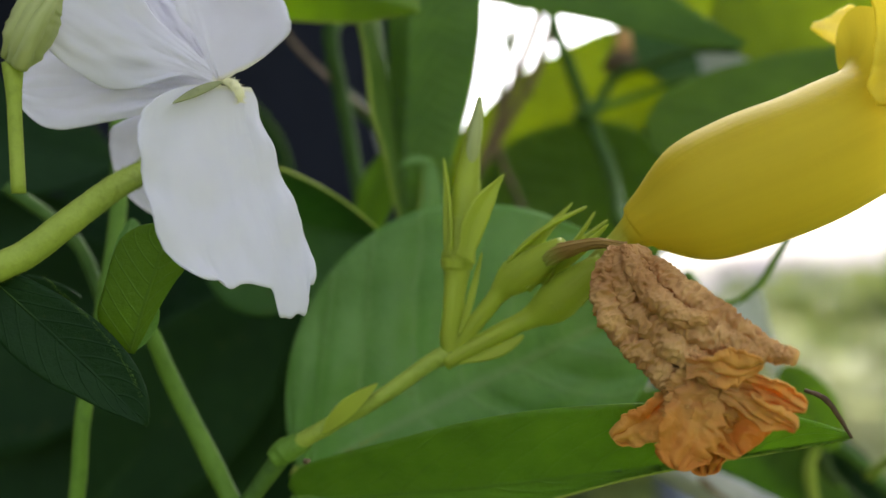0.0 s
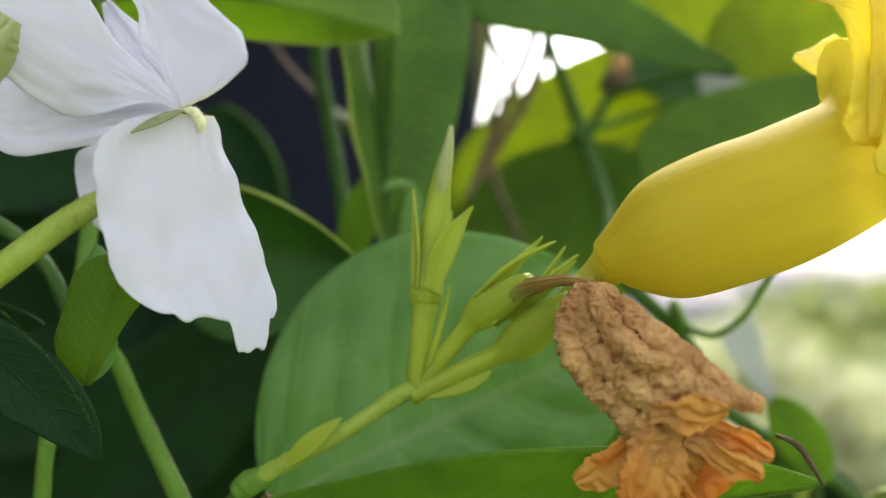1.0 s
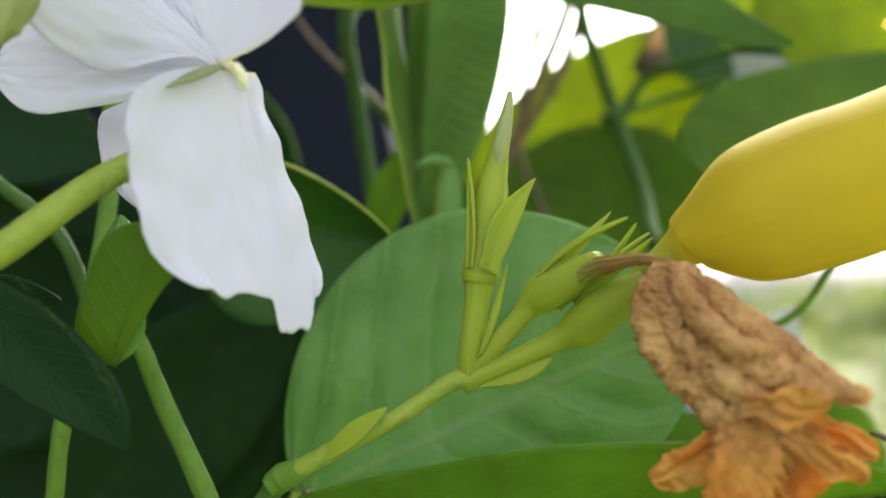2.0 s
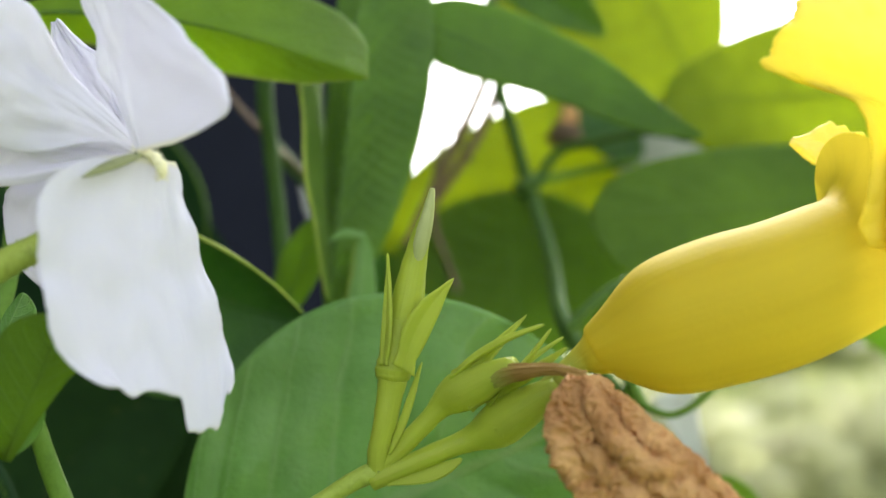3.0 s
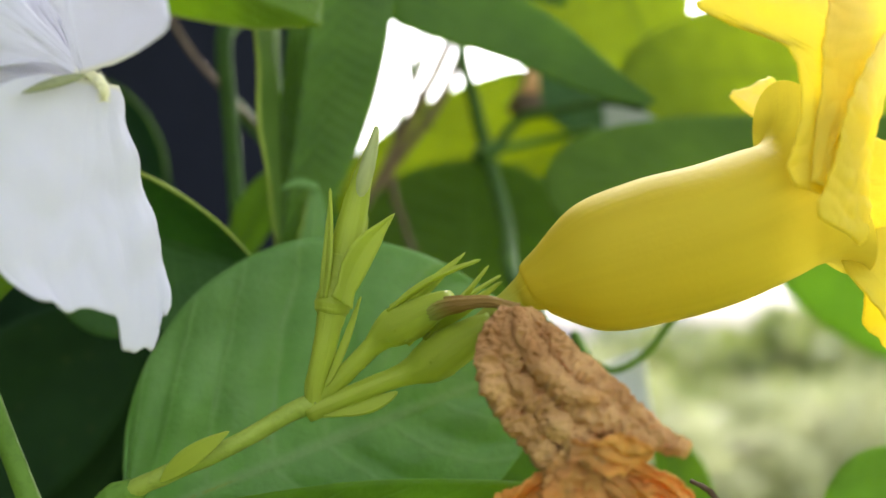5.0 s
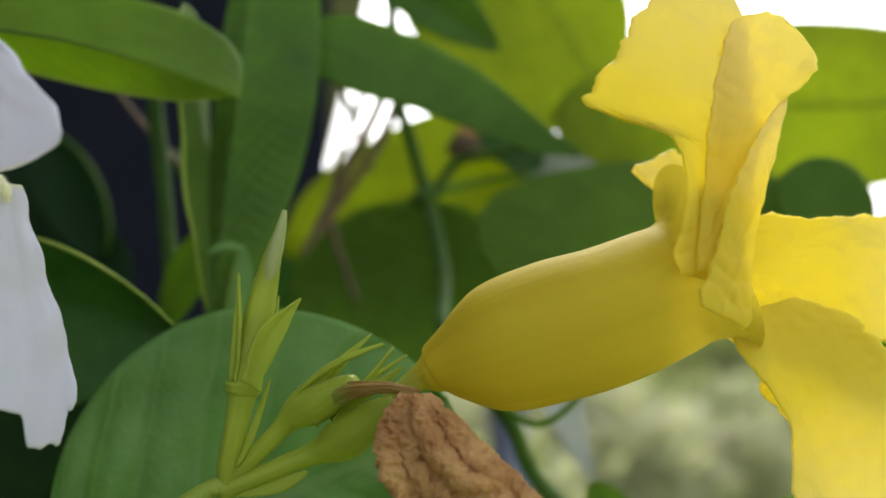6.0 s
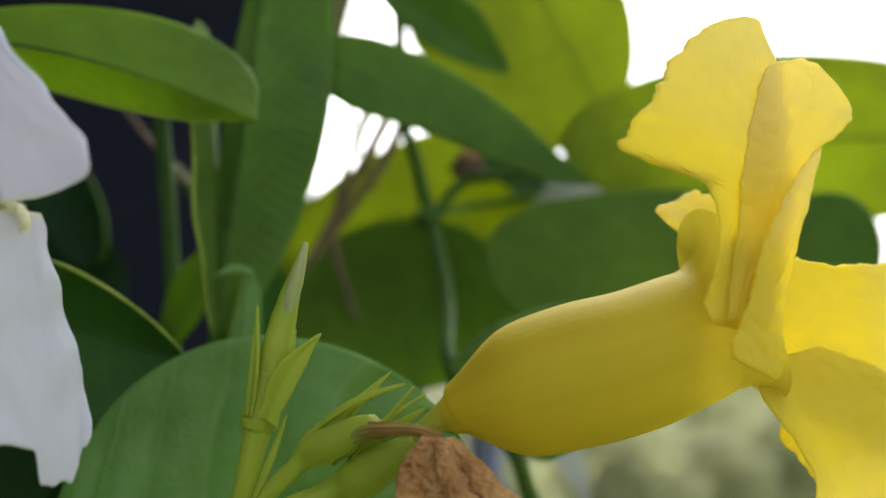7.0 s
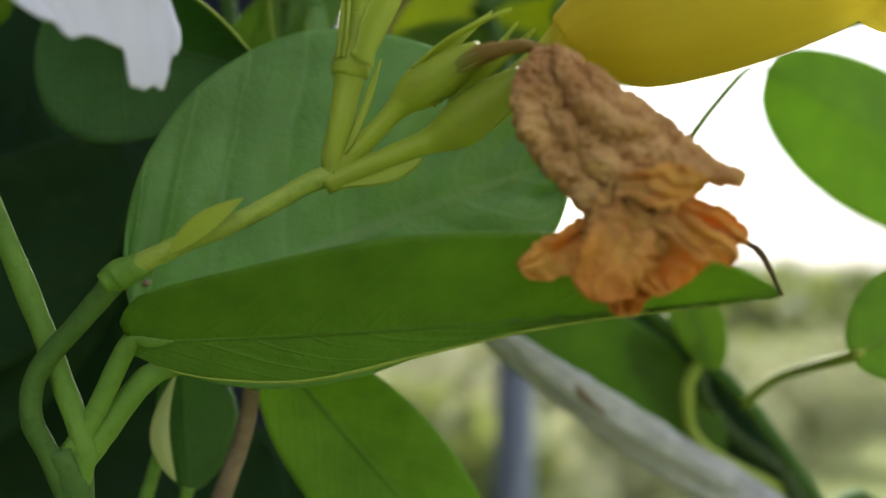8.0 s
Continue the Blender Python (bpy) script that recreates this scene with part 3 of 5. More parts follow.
part("node", tube("node", [(-0.0238, 0.0080, 1.4808), NODE, (-0.0192, 0.0070, 1.4832)], [0.0012, 0.0018, 0.0012], 18, 16, 0.08, 3), STEM, vine)
part("leaf_scar", tube("leaf_scar", [(-0.0190, 0.0040, 1.4810), (-0.0185, 0.0030, 1.4812)], [0.0004, 0.0003], 6, 8), STEM_BROWN, vine, "small pale tan leaf scar")

# long low leaf under the withered flower
leaf(vine, (-0.0218, 0.0140, 1.4743), (0.0444, -0.0080, 1.4810), (0.0063, -0.0020, 1.4881), LEAF_MID, label="long mid-green leaf with a folded midrib and dry brown tip", 
     right=((0, 3.2), (0.02, 5.0), (0.06, 6.9), (0.23, 9.7), (0.46, 12.2), (0.67, 11.2), (0.84, 8.0), (0.95, 3.4), (1, 0.3)), left=((0, 1.6), (0.06, 3.6), (0.14, 4.9), (0.28, 5.4), (0.46, 3.2), (0.61, 1.4), (0.74, 0.6), (0.9, 0.4), (1, 0.2)),
     fold=10, bend=0.02, quilt=0.012, ribs=14, petiole=[(-0.0289, 0.0150, 1.4605), (-0.0257, 0.0150, 1.4660)], stalk=0.0012, stalk_material=STEM, rows=80, cols=31, margin=STEM_PALE, edge=0)
stem(vine, [(0.0399, -0.0070, 1.4865), (0.0421, -0.0080, 1.4851), (0.0443, -0.0084, 1.4809)], [0.0002, 0.00035, 0.00015], DRY_EDGE, "dry_edge", "dark dry curled leaf edge", 24, 0.4)
stem(vine, [(-0.0282, 0.0160, 1.4590), (-0.0244, 0.0165, 1.4647), (-0.0200, 0.0170, 1.4702), (-0.0158, 0.0190, 1.4714), (-0.0106, 0.0200, 1.4739)], [0.0016, 0.0016, 0.0014, 0.001, 0.001], STEM)
# bract on the flower stalk
leaf(vine, (-0.0167, 0.0050, 1.4843), (-0.0093, 0.0035, 1.4900), (-0.0138, 0.0040, 1.4884), CALYX, name="bract", label="small pointed yellow-green bract", other=0.5, peak=0.45, blunt=0.8, rib=0, thick=0.0006, bend=0.05)

# large round pale leaf behind the buds
leaf(vine, (-0.0226, 0.0240, 1.4758), (0.0306, 0.0240, 1.4973), (-0.0047, 0.0300, 1.5117), LEAF_MINT, label="large rounded pale green leaf with sunken side veins", stalk_material=STEM_PALE, rib=0.0003, other=0.62, peak=0.48, blunt=0.5, fold=5, bend=0.03,
     quilt=0.045, ribs=6, petiole=[(-0.0106, 0.0200, 1.4739)], stalk=0.0012, rows=110, cols=61, wave=0.02, waves=1.2, soft=0.0009)

# ---- flower bud and calyces at the fork ----
def calyx(name, base, mid, mouth, r, sepals, label, material=CALYX, stalk=0.0009):
    """A swollen receptacle on its stalk, with slim pointed sepals: (tip, half width) each."""
    ob = thing(name, label, "calyx", "calyces at the fork")
    b, k, t = (np.array(p) for p in (base, mid, mouth))
    part("receptacle", tube("receptacle", [tuple(b), tuple(b + (k - b) * 0.6), tuple(k), tuple(k + (t - k) * 0.45), tuple(t)], [stalk] * 6 + [stalk * 1.1, stalk * 1.4] + [r * w for w in (0.86, 0.98, 1, 0.97, 0.9, 0.82, 0.72, 0.6, 0.42)], 48, 20, 0.05, r * 900), material, ob)
    axis = unit(t - k)
    for i, (tip, w) in enumerate(sepals):
        tp = np.array(tip)
        a = 2 * math.pi * i / len(sepals)
        off = unit(np.cross(axis, (0.2, 1, 0.3))) * math.cos(a) + unit(np.cross(axis, np.cross(axis, (0.2, 1, 0.3)))) * math.sin(a)
        foot = k + (t - k) * 0.22 + off * r * 0.86
        part("sepal", slab("sepal", blade_points(foot, tp, (foot + tp) / 2 + np.cross(unit(tp - foot), unit(off)) * w, root=0.95, peak=0.3, blunt=0.7, fold=-24, bend=-0.045, taper=0.3, rows=30, cols=11), 0.00035), material, ob)
    return ob


RING = (0.0017, 0.0050, 1.5040)
bud = thing("flower_bud", "upright slender pointed green flower bud", "bud")
part("bud_stalk", tube("bud_stalk", [FORK, (0.0001, 0.0055, 1.4950), (0.0007, 0.0050, 1.4980), (0.0013, 0.0050, 1.5015), (0.0016, 0.0050, 1.5033)], [0.0013, 0.0013, 0.0013, 0.0014, 0.0015, 0.0017], 36, 18, 0.06, 2), CALYX, bud)
part("receptacle", tube("receptacle", [(0.0016, 0.0050, 1.5029), RING, (0.0019, 0.0050, 1.5053), (0.0023, 0.0050, 1.5077), (0.0027, 0.0050, 1.5100)], [0.0014, 0.0020, 0.00215, 0.0020, 0.0019, 0.0018, 0.0016], 40, 22, 0.05, 4), CALYX, bud)
part("corolla_bud", tube("corolla_bud", [(0.0024, 0.0055, 1.5075), (0.0031, 0.0055, 1.5110), (0.0040, 0.0055, 1.5156), (0.0049, 0.0052, 1.5198), (0.0057, 0.0050, 1.5228), (0.0061, 0.0050, 1.5248)], [0.0017, 0.0018, 0.0018, 0.0016, 0.0013, 0.0010, 0.0007, 0.0005, 0.0003], 50, 18, 0.06, 6), CALYX, bud)
part("bud_tip", tube("bud_tip", [(0.0042, 0.0047, 1.5160), (0.0051, 0.0045, 1.5198), (0.0058, 0.0046, 1.5228), (0.0062, 0.0049, 1.5251)], [0.0005, 0.0009, 0.0009, 0.0007, 0.0005, 0.0003], 30, 14, 0.08, 5), BUD_PALE, bud, "pale cream furled tip")
for foot, tip, side, kw in (
        ((0.0026, 0.0026, 1.5046), (0.0083, 0.0016, 1.5147), (0.0069, 0.0022, 1.5088), dict(other=0.95, root=0.95, peak=0.4, fold=-22, sway=-0.08, taper=0.5)),
        ((0.0006, 0.0036, 1.5050), (0.0010, 0.0040, 1.5176), (0.0015, 0.0032, 1.5105), dict(other=0.7, root=0.9, peak=0.25, fold=-20, sway=0.02, taper=0.7)),
        ((0.0030, 0.0070, 1.5052), (0.0056, 0.0085, 1.5150), (0.0056, 0.0075, 1.5105), dict(other=0.8, root=0.8, peak=0.34, fold=-20, taper=0.4))):
    part("sepal", slab("sepal", blade_points(foot, tip, side, blunt=0.75, rows=34, cols=13, **kw), 0.00045), CALYX, bud)
part("bract", slab("bract", blade_points((0.0012, 0.0042, 1.4950), (0.0049, 0.0040, 1.5053), (0.0034, 0.0036, 1.4996), other=0.4, peak=0.4, rows=24, cols=9, fold=20, taper=0.3), 0.0004), CALYX, bud)

calyx("calyx", FORK, (0.0079, 0.0030, 1.5013), (0.0143, -0.0030, 1.5053), 0.0023,
      [((0.0175, -0.0030, 1.5096), 0.0012), ((0.0165, 0.0020, 1.5106), 0.0011), ((0.0189, 0.0000, 1.5091), 0.0012), ((0.0195, -0.0050, 1.5072), 0.0011), ((0.0163, 0.0030, 1.5048), 0.001)],
      "swollen green calyx holding the withered flower", stalk=0.0011)
calyx("calyx", (-0.0007, 0.0060, 1.4919), (0.0121, 0.0030, 1.4976), (0.0190, -0.0030, 1.5030), 0.0026,
      [((0.0207, 0.0020, 1.5081), 0.001), ((0.0210, -0.0010, 1.5057), 0.001), ((0.0220, 0.0020, 1.5047), 0.0009), ((0.0208, -0.0040, 1.5034), 0.0009)],
      "swollen green calyx holding the yellow flower", stalk=0.0012)
leaf(vine, (0.0011, 0.0050, 1.4915), (0.0093, 0.0030, 1.4946), (0.0060, 0.0030, 1.4923), CALYX, name="bract", other=0.3, peak=0.6, rib=0, thick=0.0005, fold=15)

# ---- withered brown flower ----
withered = thing("withered_flower", "shrivelled brown and orange withered flower hanging", "flower")
def crumple(points, radii, seed, flat=0.75, folds=7, count=110, sides=110, amount=0.22, u0=0.0, u1=1.0, crinkle=30):
    """A shrivelled tube with long crooked folds and fine creases."""
    path = spline(points, count)
    r = np.interp(np.linspace(0, 1, count), np.linspace(0, 1, len(radii)), radii)
    verts, uvs = [], []
    side = np.array((1.0, 0.0, 0.4))
    for i in range(count):
        d = unit(path[min(i + 1, count - 1)] - path[max(i - 1, 0)])
        side = unit(side - d * (side @ d))
        up = np.cross(d, side)
        s = i / (count - 1)
        for k in range(sides):
            a = 2 * math.pi * k / sides
            ca, sa = math.cos(a), math.sin(a)
            q = Vector((ca * 1.6, sa * 1.6, s * 3.2 + seed))
            shift = noise.noise(q) * 1.1
            f = abs(math.sin(folds * 0.5 * a + shift * 2.2 + s * 2.0)) ** 0.75
            w = 1 + amount * 1.5 * (f - 0.65) + amount * 0.55 * noise.noise(Vector((ca * 3 + seed, sa * 3, s * 9))) + amount * 0.6 * (0.4 - 1.6 * abs(noise.noise(Vector((ca * 6, sa * 6 + seed, s * 12)))))
            w += amount * 0.62 * f * (0.45 - 1.9 * abs(noise.noise(Vector((ca * 3.2 + shift, sa * 3.2 + seed, s * crinkle + 2.5 * shift)))))
            w += amount * 0.3 * (0.4 - 1.7 * abs(noise.noise(Vector((ca * 9, sa * 9 + seed, s * crinkle * 1.7)))))
            w += 0.12 * amount * noise.noise(Vector((ca * 19, sa * 19 + seed, s * 60)))
            verts.append(path[i] + (side * ca + up * sa * flat) * r[i] * w)
            uvs.append((u0 + (u1 - u0) * s, k / sides))
    faces = [(i * sides + k, i * sides + (k + 1) % sides, (i + 1) * sides + (k + 1) % sides, (i + 1) * sides + k) for i in range(count - 1) for k in range(sides)]
    faces += [tuple(range(sides - 1, -1, -1)), tuple((count - 1) * sides + k for k in range(sides))]
    return mesh_of("crumple", verts, faces, uvs)


part("neck", crumple([(0.0116, -0.0008, 1.5030), (0.0134, -0.0028, 1.5042), (0.0154, -0.0048, 1.5048), (0.0181, -0.0066, 1.5050), (0.0209, -0.0072, 1.5042)], [0.0005, 0.0012, 0.0012, 0.0010, 0.0008, 0.0007, 0.0006, 0.0008], 8.3, 0.85, 8, 80, 64, 0.15, crinkle=5), NECK, withered, "dry streaked olive-brown neck")
def fold_rope(points, radii, seed, count=240, sides=52):
    """One long fold of the shrivelled tube, puckered across its length."""
    path = spline(points, count)
    r = np.interp(np.linspace(0, 1, count), np.linspace(0, 1, len(radii)), radii)
    length = np.linalg.norm(np.diff(path, axis=0), axis=1).sum() * 1000
    verts, uvs = [], []
    side = np.array((1.0, 0.0, 0.4))
    for i in range(count):
        d = unit(path[min(i + 1, count - 1)] - path[max(i - 1, 0)])
        side = unit(side - d * (side @ d))
        up = np.cross(d, side)
        s = i / (count - 1)
        z = s * length
        sway = 0.25 * r[i] * (side * noise.noise(Vector((z * 0.5, seed, 0))) + up * noise.noise(Vector((0, z * 0.5, seed))))
        for k in range(sides):
            a = 2 * math.pi * k / sides
            ca, sa = math.cos(a), math.sin(a)
            bend = 0.9 * noise.noise(Vector((ca * 1.3, sa * 1.3 + seed, z * 0.3)))
            pucker = 0.5 - 2.0 * abs(noise.noise(Vector((ca * 1.1 + seed, sa * 1.1, z * 1.2 + bend))))
            fine = 0.5 - 2.0 * abs(noise.noise(Vector((ca * 2.6, sa * 2.6 + seed, z * 2.5 + bend))))
            lump = noise.noise(Vector((ca * 0.9 + seed, sa * 0.9, z * 0.35)))
            w = 1 + 0.3 * pucker + 0.13 * fine + 0.2 * lump + 0.03 * noise.noise(Vector((ca * 8, sa * 8, z * 5 + seed)))
            verts.append(path[i] + sway + (side * ca + up * sa) * r[i] * w)
            uvs.append((0.62 * s, k / sides))
    faces = [(i * sides + k, i * sides + (k + 1) % sides, (i + 1) * sides + (k + 1) % sides, (i + 1) * sides + k) for i in range(count - 1) for k in range(sides)]
    faces += [tuple(range(sides - 1, -1, -1)), tuple((count - 1) * sides + k for k in range(sides))]
    return mesh_of("tube_fold", verts, faces, uvs)


part("shrivelled_tube", crumple([(0.0207, -0.0070, 1.5039), (0.0215, -0.0080, 1.4998), (0.0238, -0.0090, 1.4958), (0.0267, -0.0100, 1.4923), (0.0286, -0.0110, 1.4888), (0.0282, -0.0120, 1.4859)], [0.0012, 0.0027, 0.0031, 0.0033, 0.0031, 0.0027], 1.3, 0.8, 9, 150, 120, 0.3, u0=0.0, u1=0.62, crinkle=34), WITHERED, withered)
for k, (points, radii) in enumerate((
        ([(0.0195, -0.0080, 1.5043), (0.0177, -0.0090, 1.5006), (0.0184, -0.0100, 1.4964), (0.0211, -0.0110, 1.4927), (0.0238, -0.0120, 1.4894), (0.0251, -0.0130, 1.4871)], [0.0007, 0.0015, 0.0018, 0.0017, 0.0015, 0.0010]),
        ([(0.0199, -0.0085, 1.5042), (0.0195, -0.0099, 1.5002), (0.0207, -0.0113, 1.4969), (0.0232, -0.0127, 1.4938), (0.0261, -0.0141, 1.4915), (0.0280, -0.0155, 1.4893)], [0.0007, 0.0013, 0.0015, 0.0016, 0.0015, 0.0009]),
        ([(0.0210, -0.0085, 1.5043), (0.0220, -0.0103, 1.5004), (0.0236, -0.0121, 1.4973), (0.0266, -0.0139, 1.4947), (0.0299, -0.0157, 1.4929), (0.0323, -0.0175, 1.4912)], [0.0007, 0.0014, 0.0017, 0.0018, 0.0015, 0.0007]),
        ([(0.0216, -0.0080, 1.5041), (0.0241, -0.0101, 1.5010), (0.0264, -0.0122, 1.4982), (0.0294, -0.0143, 1.4953), (0.0328, -0.0164, 1.4925), (0.0352, -0.0185, 1.4912)], [0.0006, 0.0013, 0.0016, 0.0016, 0.0012, 0.0008]),
        ([(0.0203, -0.0095, 1.5044), (0.0207, -0.0112, 1.5017), (0.0223, -0.0130, 1.4988), (0.0247, -0.0146, 1.4964), (0.0274, -0.0158, 1.4959)], [0.0005, 0.0010, 0.0012, 0.0011, 0.0006]))):
    part("tube_fold", fold_rope(points, radii, 2.7 + 3.1 * k), WITHERED, withered, "puckered tan fold")
part("shrivelled_lobe", crumple([(0.0271, -0.0120, 1.4906), (0.0269, -0.0120, 1.4864), (0.0262, -0.0120, 1.4832), (0.0259, -0.0120, 1.4811)], [0.0036, 0.0038, 0.0026, 0.001], 9.1, 0.6, 6, 90, 90, 0.4, 0.6, 1.1), WITHERED, withered, "orange crumpled petal lobe")
for foot, tip, side, seed, tone in (
        ((0.0282, -0.0120, 1.4885), (0.0174, -0.0090, 1.4831), (0.0218, -0.0100, 1.4826), 1.1, 0.9),
        ((0.0270, -0.0140, 1.4890), (0.0227, -0.0150, 1.4804), (0.0279, -0.0150, 1.4833), 2.3, 1.0),
        ((0.0271, -0.0120, 1.4890), (0.0265, -0.0120, 1.4789), (0.0296, -0.0130, 1.4823), 3.7, 0.8),
        ((0.0279, -0.0130, 1.4895), (0.0304, -0.0140, 1.4813), (0.0341, -0.0140, 1.4860), 4.9, 0.9),
        ((0.0275, -0.0140, 1.4900), (0.0366, -0.0170, 1.4859), (0.0321, -0.0160, 1.4900), 6.1, 0.6),
        ((0.0283, -0.0150, 1.4879), (0.0347, -0.0180, 1.4838), (0.0323, -0.0170, 1.4874), 7.3, 0.6),
        ((0.0246, -0.0150, 1.4909), (0.0319, -0.0180, 1.4906), (0.0275, -0.0170, 1.4928), 8.8, 0.8)):
    part("shrivelled_lobe", slab("shrivelled_lobe", blade_points(foot, tip, side, other=tone, peak=0.55, blunt=0.4, root=0.7, fold=14, wave=0.22, waves=1.6, seed=seed, ragged=0.2, crush=0.0004, pleat=0.00026, rows=80, cols=60), 0.0003), WITHERED_ORANGE, withered, "orange crumpled petal lobe")

# ---- yellow trumpet flower ----
yellow = thing("yellow_flower", "bright yellow trumpet flower with wide thin lobes", "flower")
AXIS = [(0.0174, -0.0020, 1.5024), (0.0213, -0.0020, 1.5054), (0.0231, -0.0025, 1.5064), (0.0246, -0.0030, 1.5072), (0.0295, -0.0040, 1.5088), (0.0362, -0.0050, 1.5109), (0.0426, -0.0060, 1.5128), (0.0486, -0.0060, 1.5152), (0.0508, -0.0060, 1.5162)]


def trumpet(axis, radii, length, above, below, near, count=110, rings=46, sides=72):
    """A swollen tube along the axis whose mouth flares outward: above, below and near are how far its rim spreads on those sides."""
    path = spline(axis, count)
    r = np.array([glide(radii, i / (count - 1)) for i in range(count)])
    d = unit(path[-1] - path[-5])
    up = unit(np.array((0.0, 0.0, 1.0)) - d * d[2])
    out = np.cross(d, up)
    verts, uvs = [], []
    for i in range(count + rings):
        if i < count:
            c, w, u = path[i], r[i], 0.0
            t = unit(path[min(i + 1, count - 1)] - path[max(i - 1, 0)])
        else:
            u = (i - count + 1) / rings * math.pi * 0.46
            c, w, t = path[-1] + d * length * math.sin(u), r[-1], d
        ku = unit(up - t * (up @ t))
        ko = np.cross(t, ku)
        for k in range(sides):
            a = 2 * math.pi * k / sides
            ca, sa = math.cos(a), math.sin(a)
            spread = (above * max(ca, 0) ** 0.8 + below * max(-ca, 0) ** 2 + (near if sa > 0 else below) * sa * sa) * (1 - math.cos(u))
            crease = 1 + 0.012 * math.cos(5 * a + 0.6) * min(1, i / 30) + 0.008 * noise.noise(Vector((i * 0.05, ca * 2, sa * 2)))
            verts.append(c + (ku * ca + ko * sa) * (w * crease + spread))
            uvs.append((i / (count + rings - 1), k / sides))
    n = count + rings
    faces = [(i * sides + k, i * sides + (k + 1) % sides, (i + 1) * sides + (k + 1) % sides, (i + 1) * sides + k) for i in range(n - 1) for k in range(sides)]
    faces.append(tuple(range(sides - 1, -1, -1)))
    return mesh_of("corolla_tube", verts, faces, uvs)


part("corolla_tube", trumpet(AXIS, ((0, 0.0010), (0.125, 0.0014), (0.25, 0.0025), (0.375, 0.0038), (0.5, 0.0071), (0.625, 0.0080), (0.75, 0.0079), (0.875, 0.0076), (1, 0.0074)), 0.0050, 0.0064, 0.0035, 0.0), YELLOW_TUBE, yellow)
LOBES = (
    # upper lobe spreading back over the tube
    ((0.0507, -0.0146, 1.5168), (0.0554, -0.0075, 1.5523), (0.0559, -0.0108, 1.5331), dict(bend=-0.04, fold=3, roll=-5, wave=0.05, waves=1.7, seed=1.0,
        right=((0, 1.0), (0.15, 3.2), (0.33, 3.4), (0.48, 4.0), (0.75, 3.4), (0.92, 2.2), (1, 0.6)),
        left=((0, 3.4), (0.05, 4.4), (0.12, 3.9), (0.2, 3.6), (0.3, 3.9), (0.35, 4.6), (0.395, 6.2), (0.41, 8.8), (0.42, 15.4), (0.46, 15.6), (0.567, 13.9), (0.673, 12.0), (0.787, 9.8), (0.891, 7.1), (0.958, 4.0), (1, 0.8)))),
    # flared lobe in front of it
    ((0.0496, -0.0155, 1.5175), (0.0604, -0.0110, 1.5467), (0.0612, -0.0132, 1.5368), dict(bend=-0.02, fold=-8, roll=10, wave=0.12, waves=1.3, seed=2.2,
        right=((0, 0.6), (0.277, 0.9), (0.532, 1.9), (0.65, 3.2), (0.74, 4.7), (0.82, 5.7), (0.89, 5.2), (0.959, 2.8), (1, 0.8)),
        left=((0, 0.6), (0.193, 1.8), (0.498, 3.6), (0.711, 4.2), (0.873, 4.4), (0.942, 3.7), (1, 0.8)))),
    # its rolled edge, a narrow strip down to the mouth
    ((0.0514, -0.0171, 1.5127), (0.0604, -0.0136, 1.5369), (0.0561, -0.0153, 1.5235), dict(bend=0.0, fold=-12, roll=26, wave=0.08, waves=1.1, seed=2.9,
        right=((0, 3.0), (0.034, 3.7), (0.12, 3.0), (0.208, 2.2), (0.466, 0.9), (0.706, 0.5), (0.944, 0.4), (1, 0.2)),
        left=((0, 3.2), (0.05, 3.9), (0.14, 3.4), (0.239, 3.4), (0.488, 3.7), (0.784, 2.2), (0.93, 0.9), (1, 0.2)))),
    # far lobe whose tip shows above the tube
    ((0.0627, 0.0050, 1.5240), (0.0496, 0.0055, 1.5313), (0.0563, 0.0060, 1.5330), dict(bend=0.04, fold=10, wave=0.05, seed=3.1,
        right=((0, 7.0), (0.5, 6.6), (0.77, 5.2), (0.9, 2.3), (0.96, 1.1), (1, 0.5)), left=((0, 4.5), (0.4, 2.4), (0.64, 0.9), (0.8, 1.0), (0.93, 0.7), (1, 0.4)))),
    # lobe turned to the far side
    ((0.0601, -0.0010, 1.5199), (0.0850, -0.0020, 1.5208), (0.0758, 0.0000, 1.5276), dict(bend=0.06, fold=-6, wave=0.05, seed=4.4,
        right=((0, 3.4), (0.12, 5.4), (0.4, 4.4), (0.7, 4.6), (0.9, 4.0), (1, 1.0)), left=((0, 6), (0.3, 9), (0.6, 11), (0.9, 9), (1, 1.0)))),
    # lower lobe hanging down
    ((0.0600, -0.0060, 1.5137), (0.0652, -0.0140, 1.4883), (0.0714, -0.0100, 1.5051), dict(bend=0.05, fold=10, wave=0.03, waves=1.2, seed=5.3, sway=0.02,
        right=((0, 5.0), (0.1, 8.5), (0.2, 10.0), (0.45, 12.0), (0.7, 10.0), (0.9, 7.0), (1, 3.0)), left=((0, 3.4), (0.15, 4.2), (0.25, 3.6), (0.36, 2.7), (0.5, 1.7), (0.62, 2.4), (0.8, 3.8), (0.95, 4.4), (1, 3.6)))),
    # curled rim under the throat
    ((0.0648, 0.0000, 1.5078), (0.0690, 0.0000, 1.4980), (0.0622, 0.0000, 1.5044), dict(fold=12, wave=0.05, seed=6.3, right=((0, 1.0), (0.35, 2.6), (0.6, 1.5), (0.85, 0.6), (1, 0.2)), left=((0, 1.5), (0.5, 1.5), (1, 0.5)))))
for foot, tip, side, kw in LOBES:
    part("lobe", slab("lobe", blade_points(foot, tip, side, rows=90, cols=41, ragged=0.09, crush=0.00018, **kw), 0.0004), YELLOW, yellow)

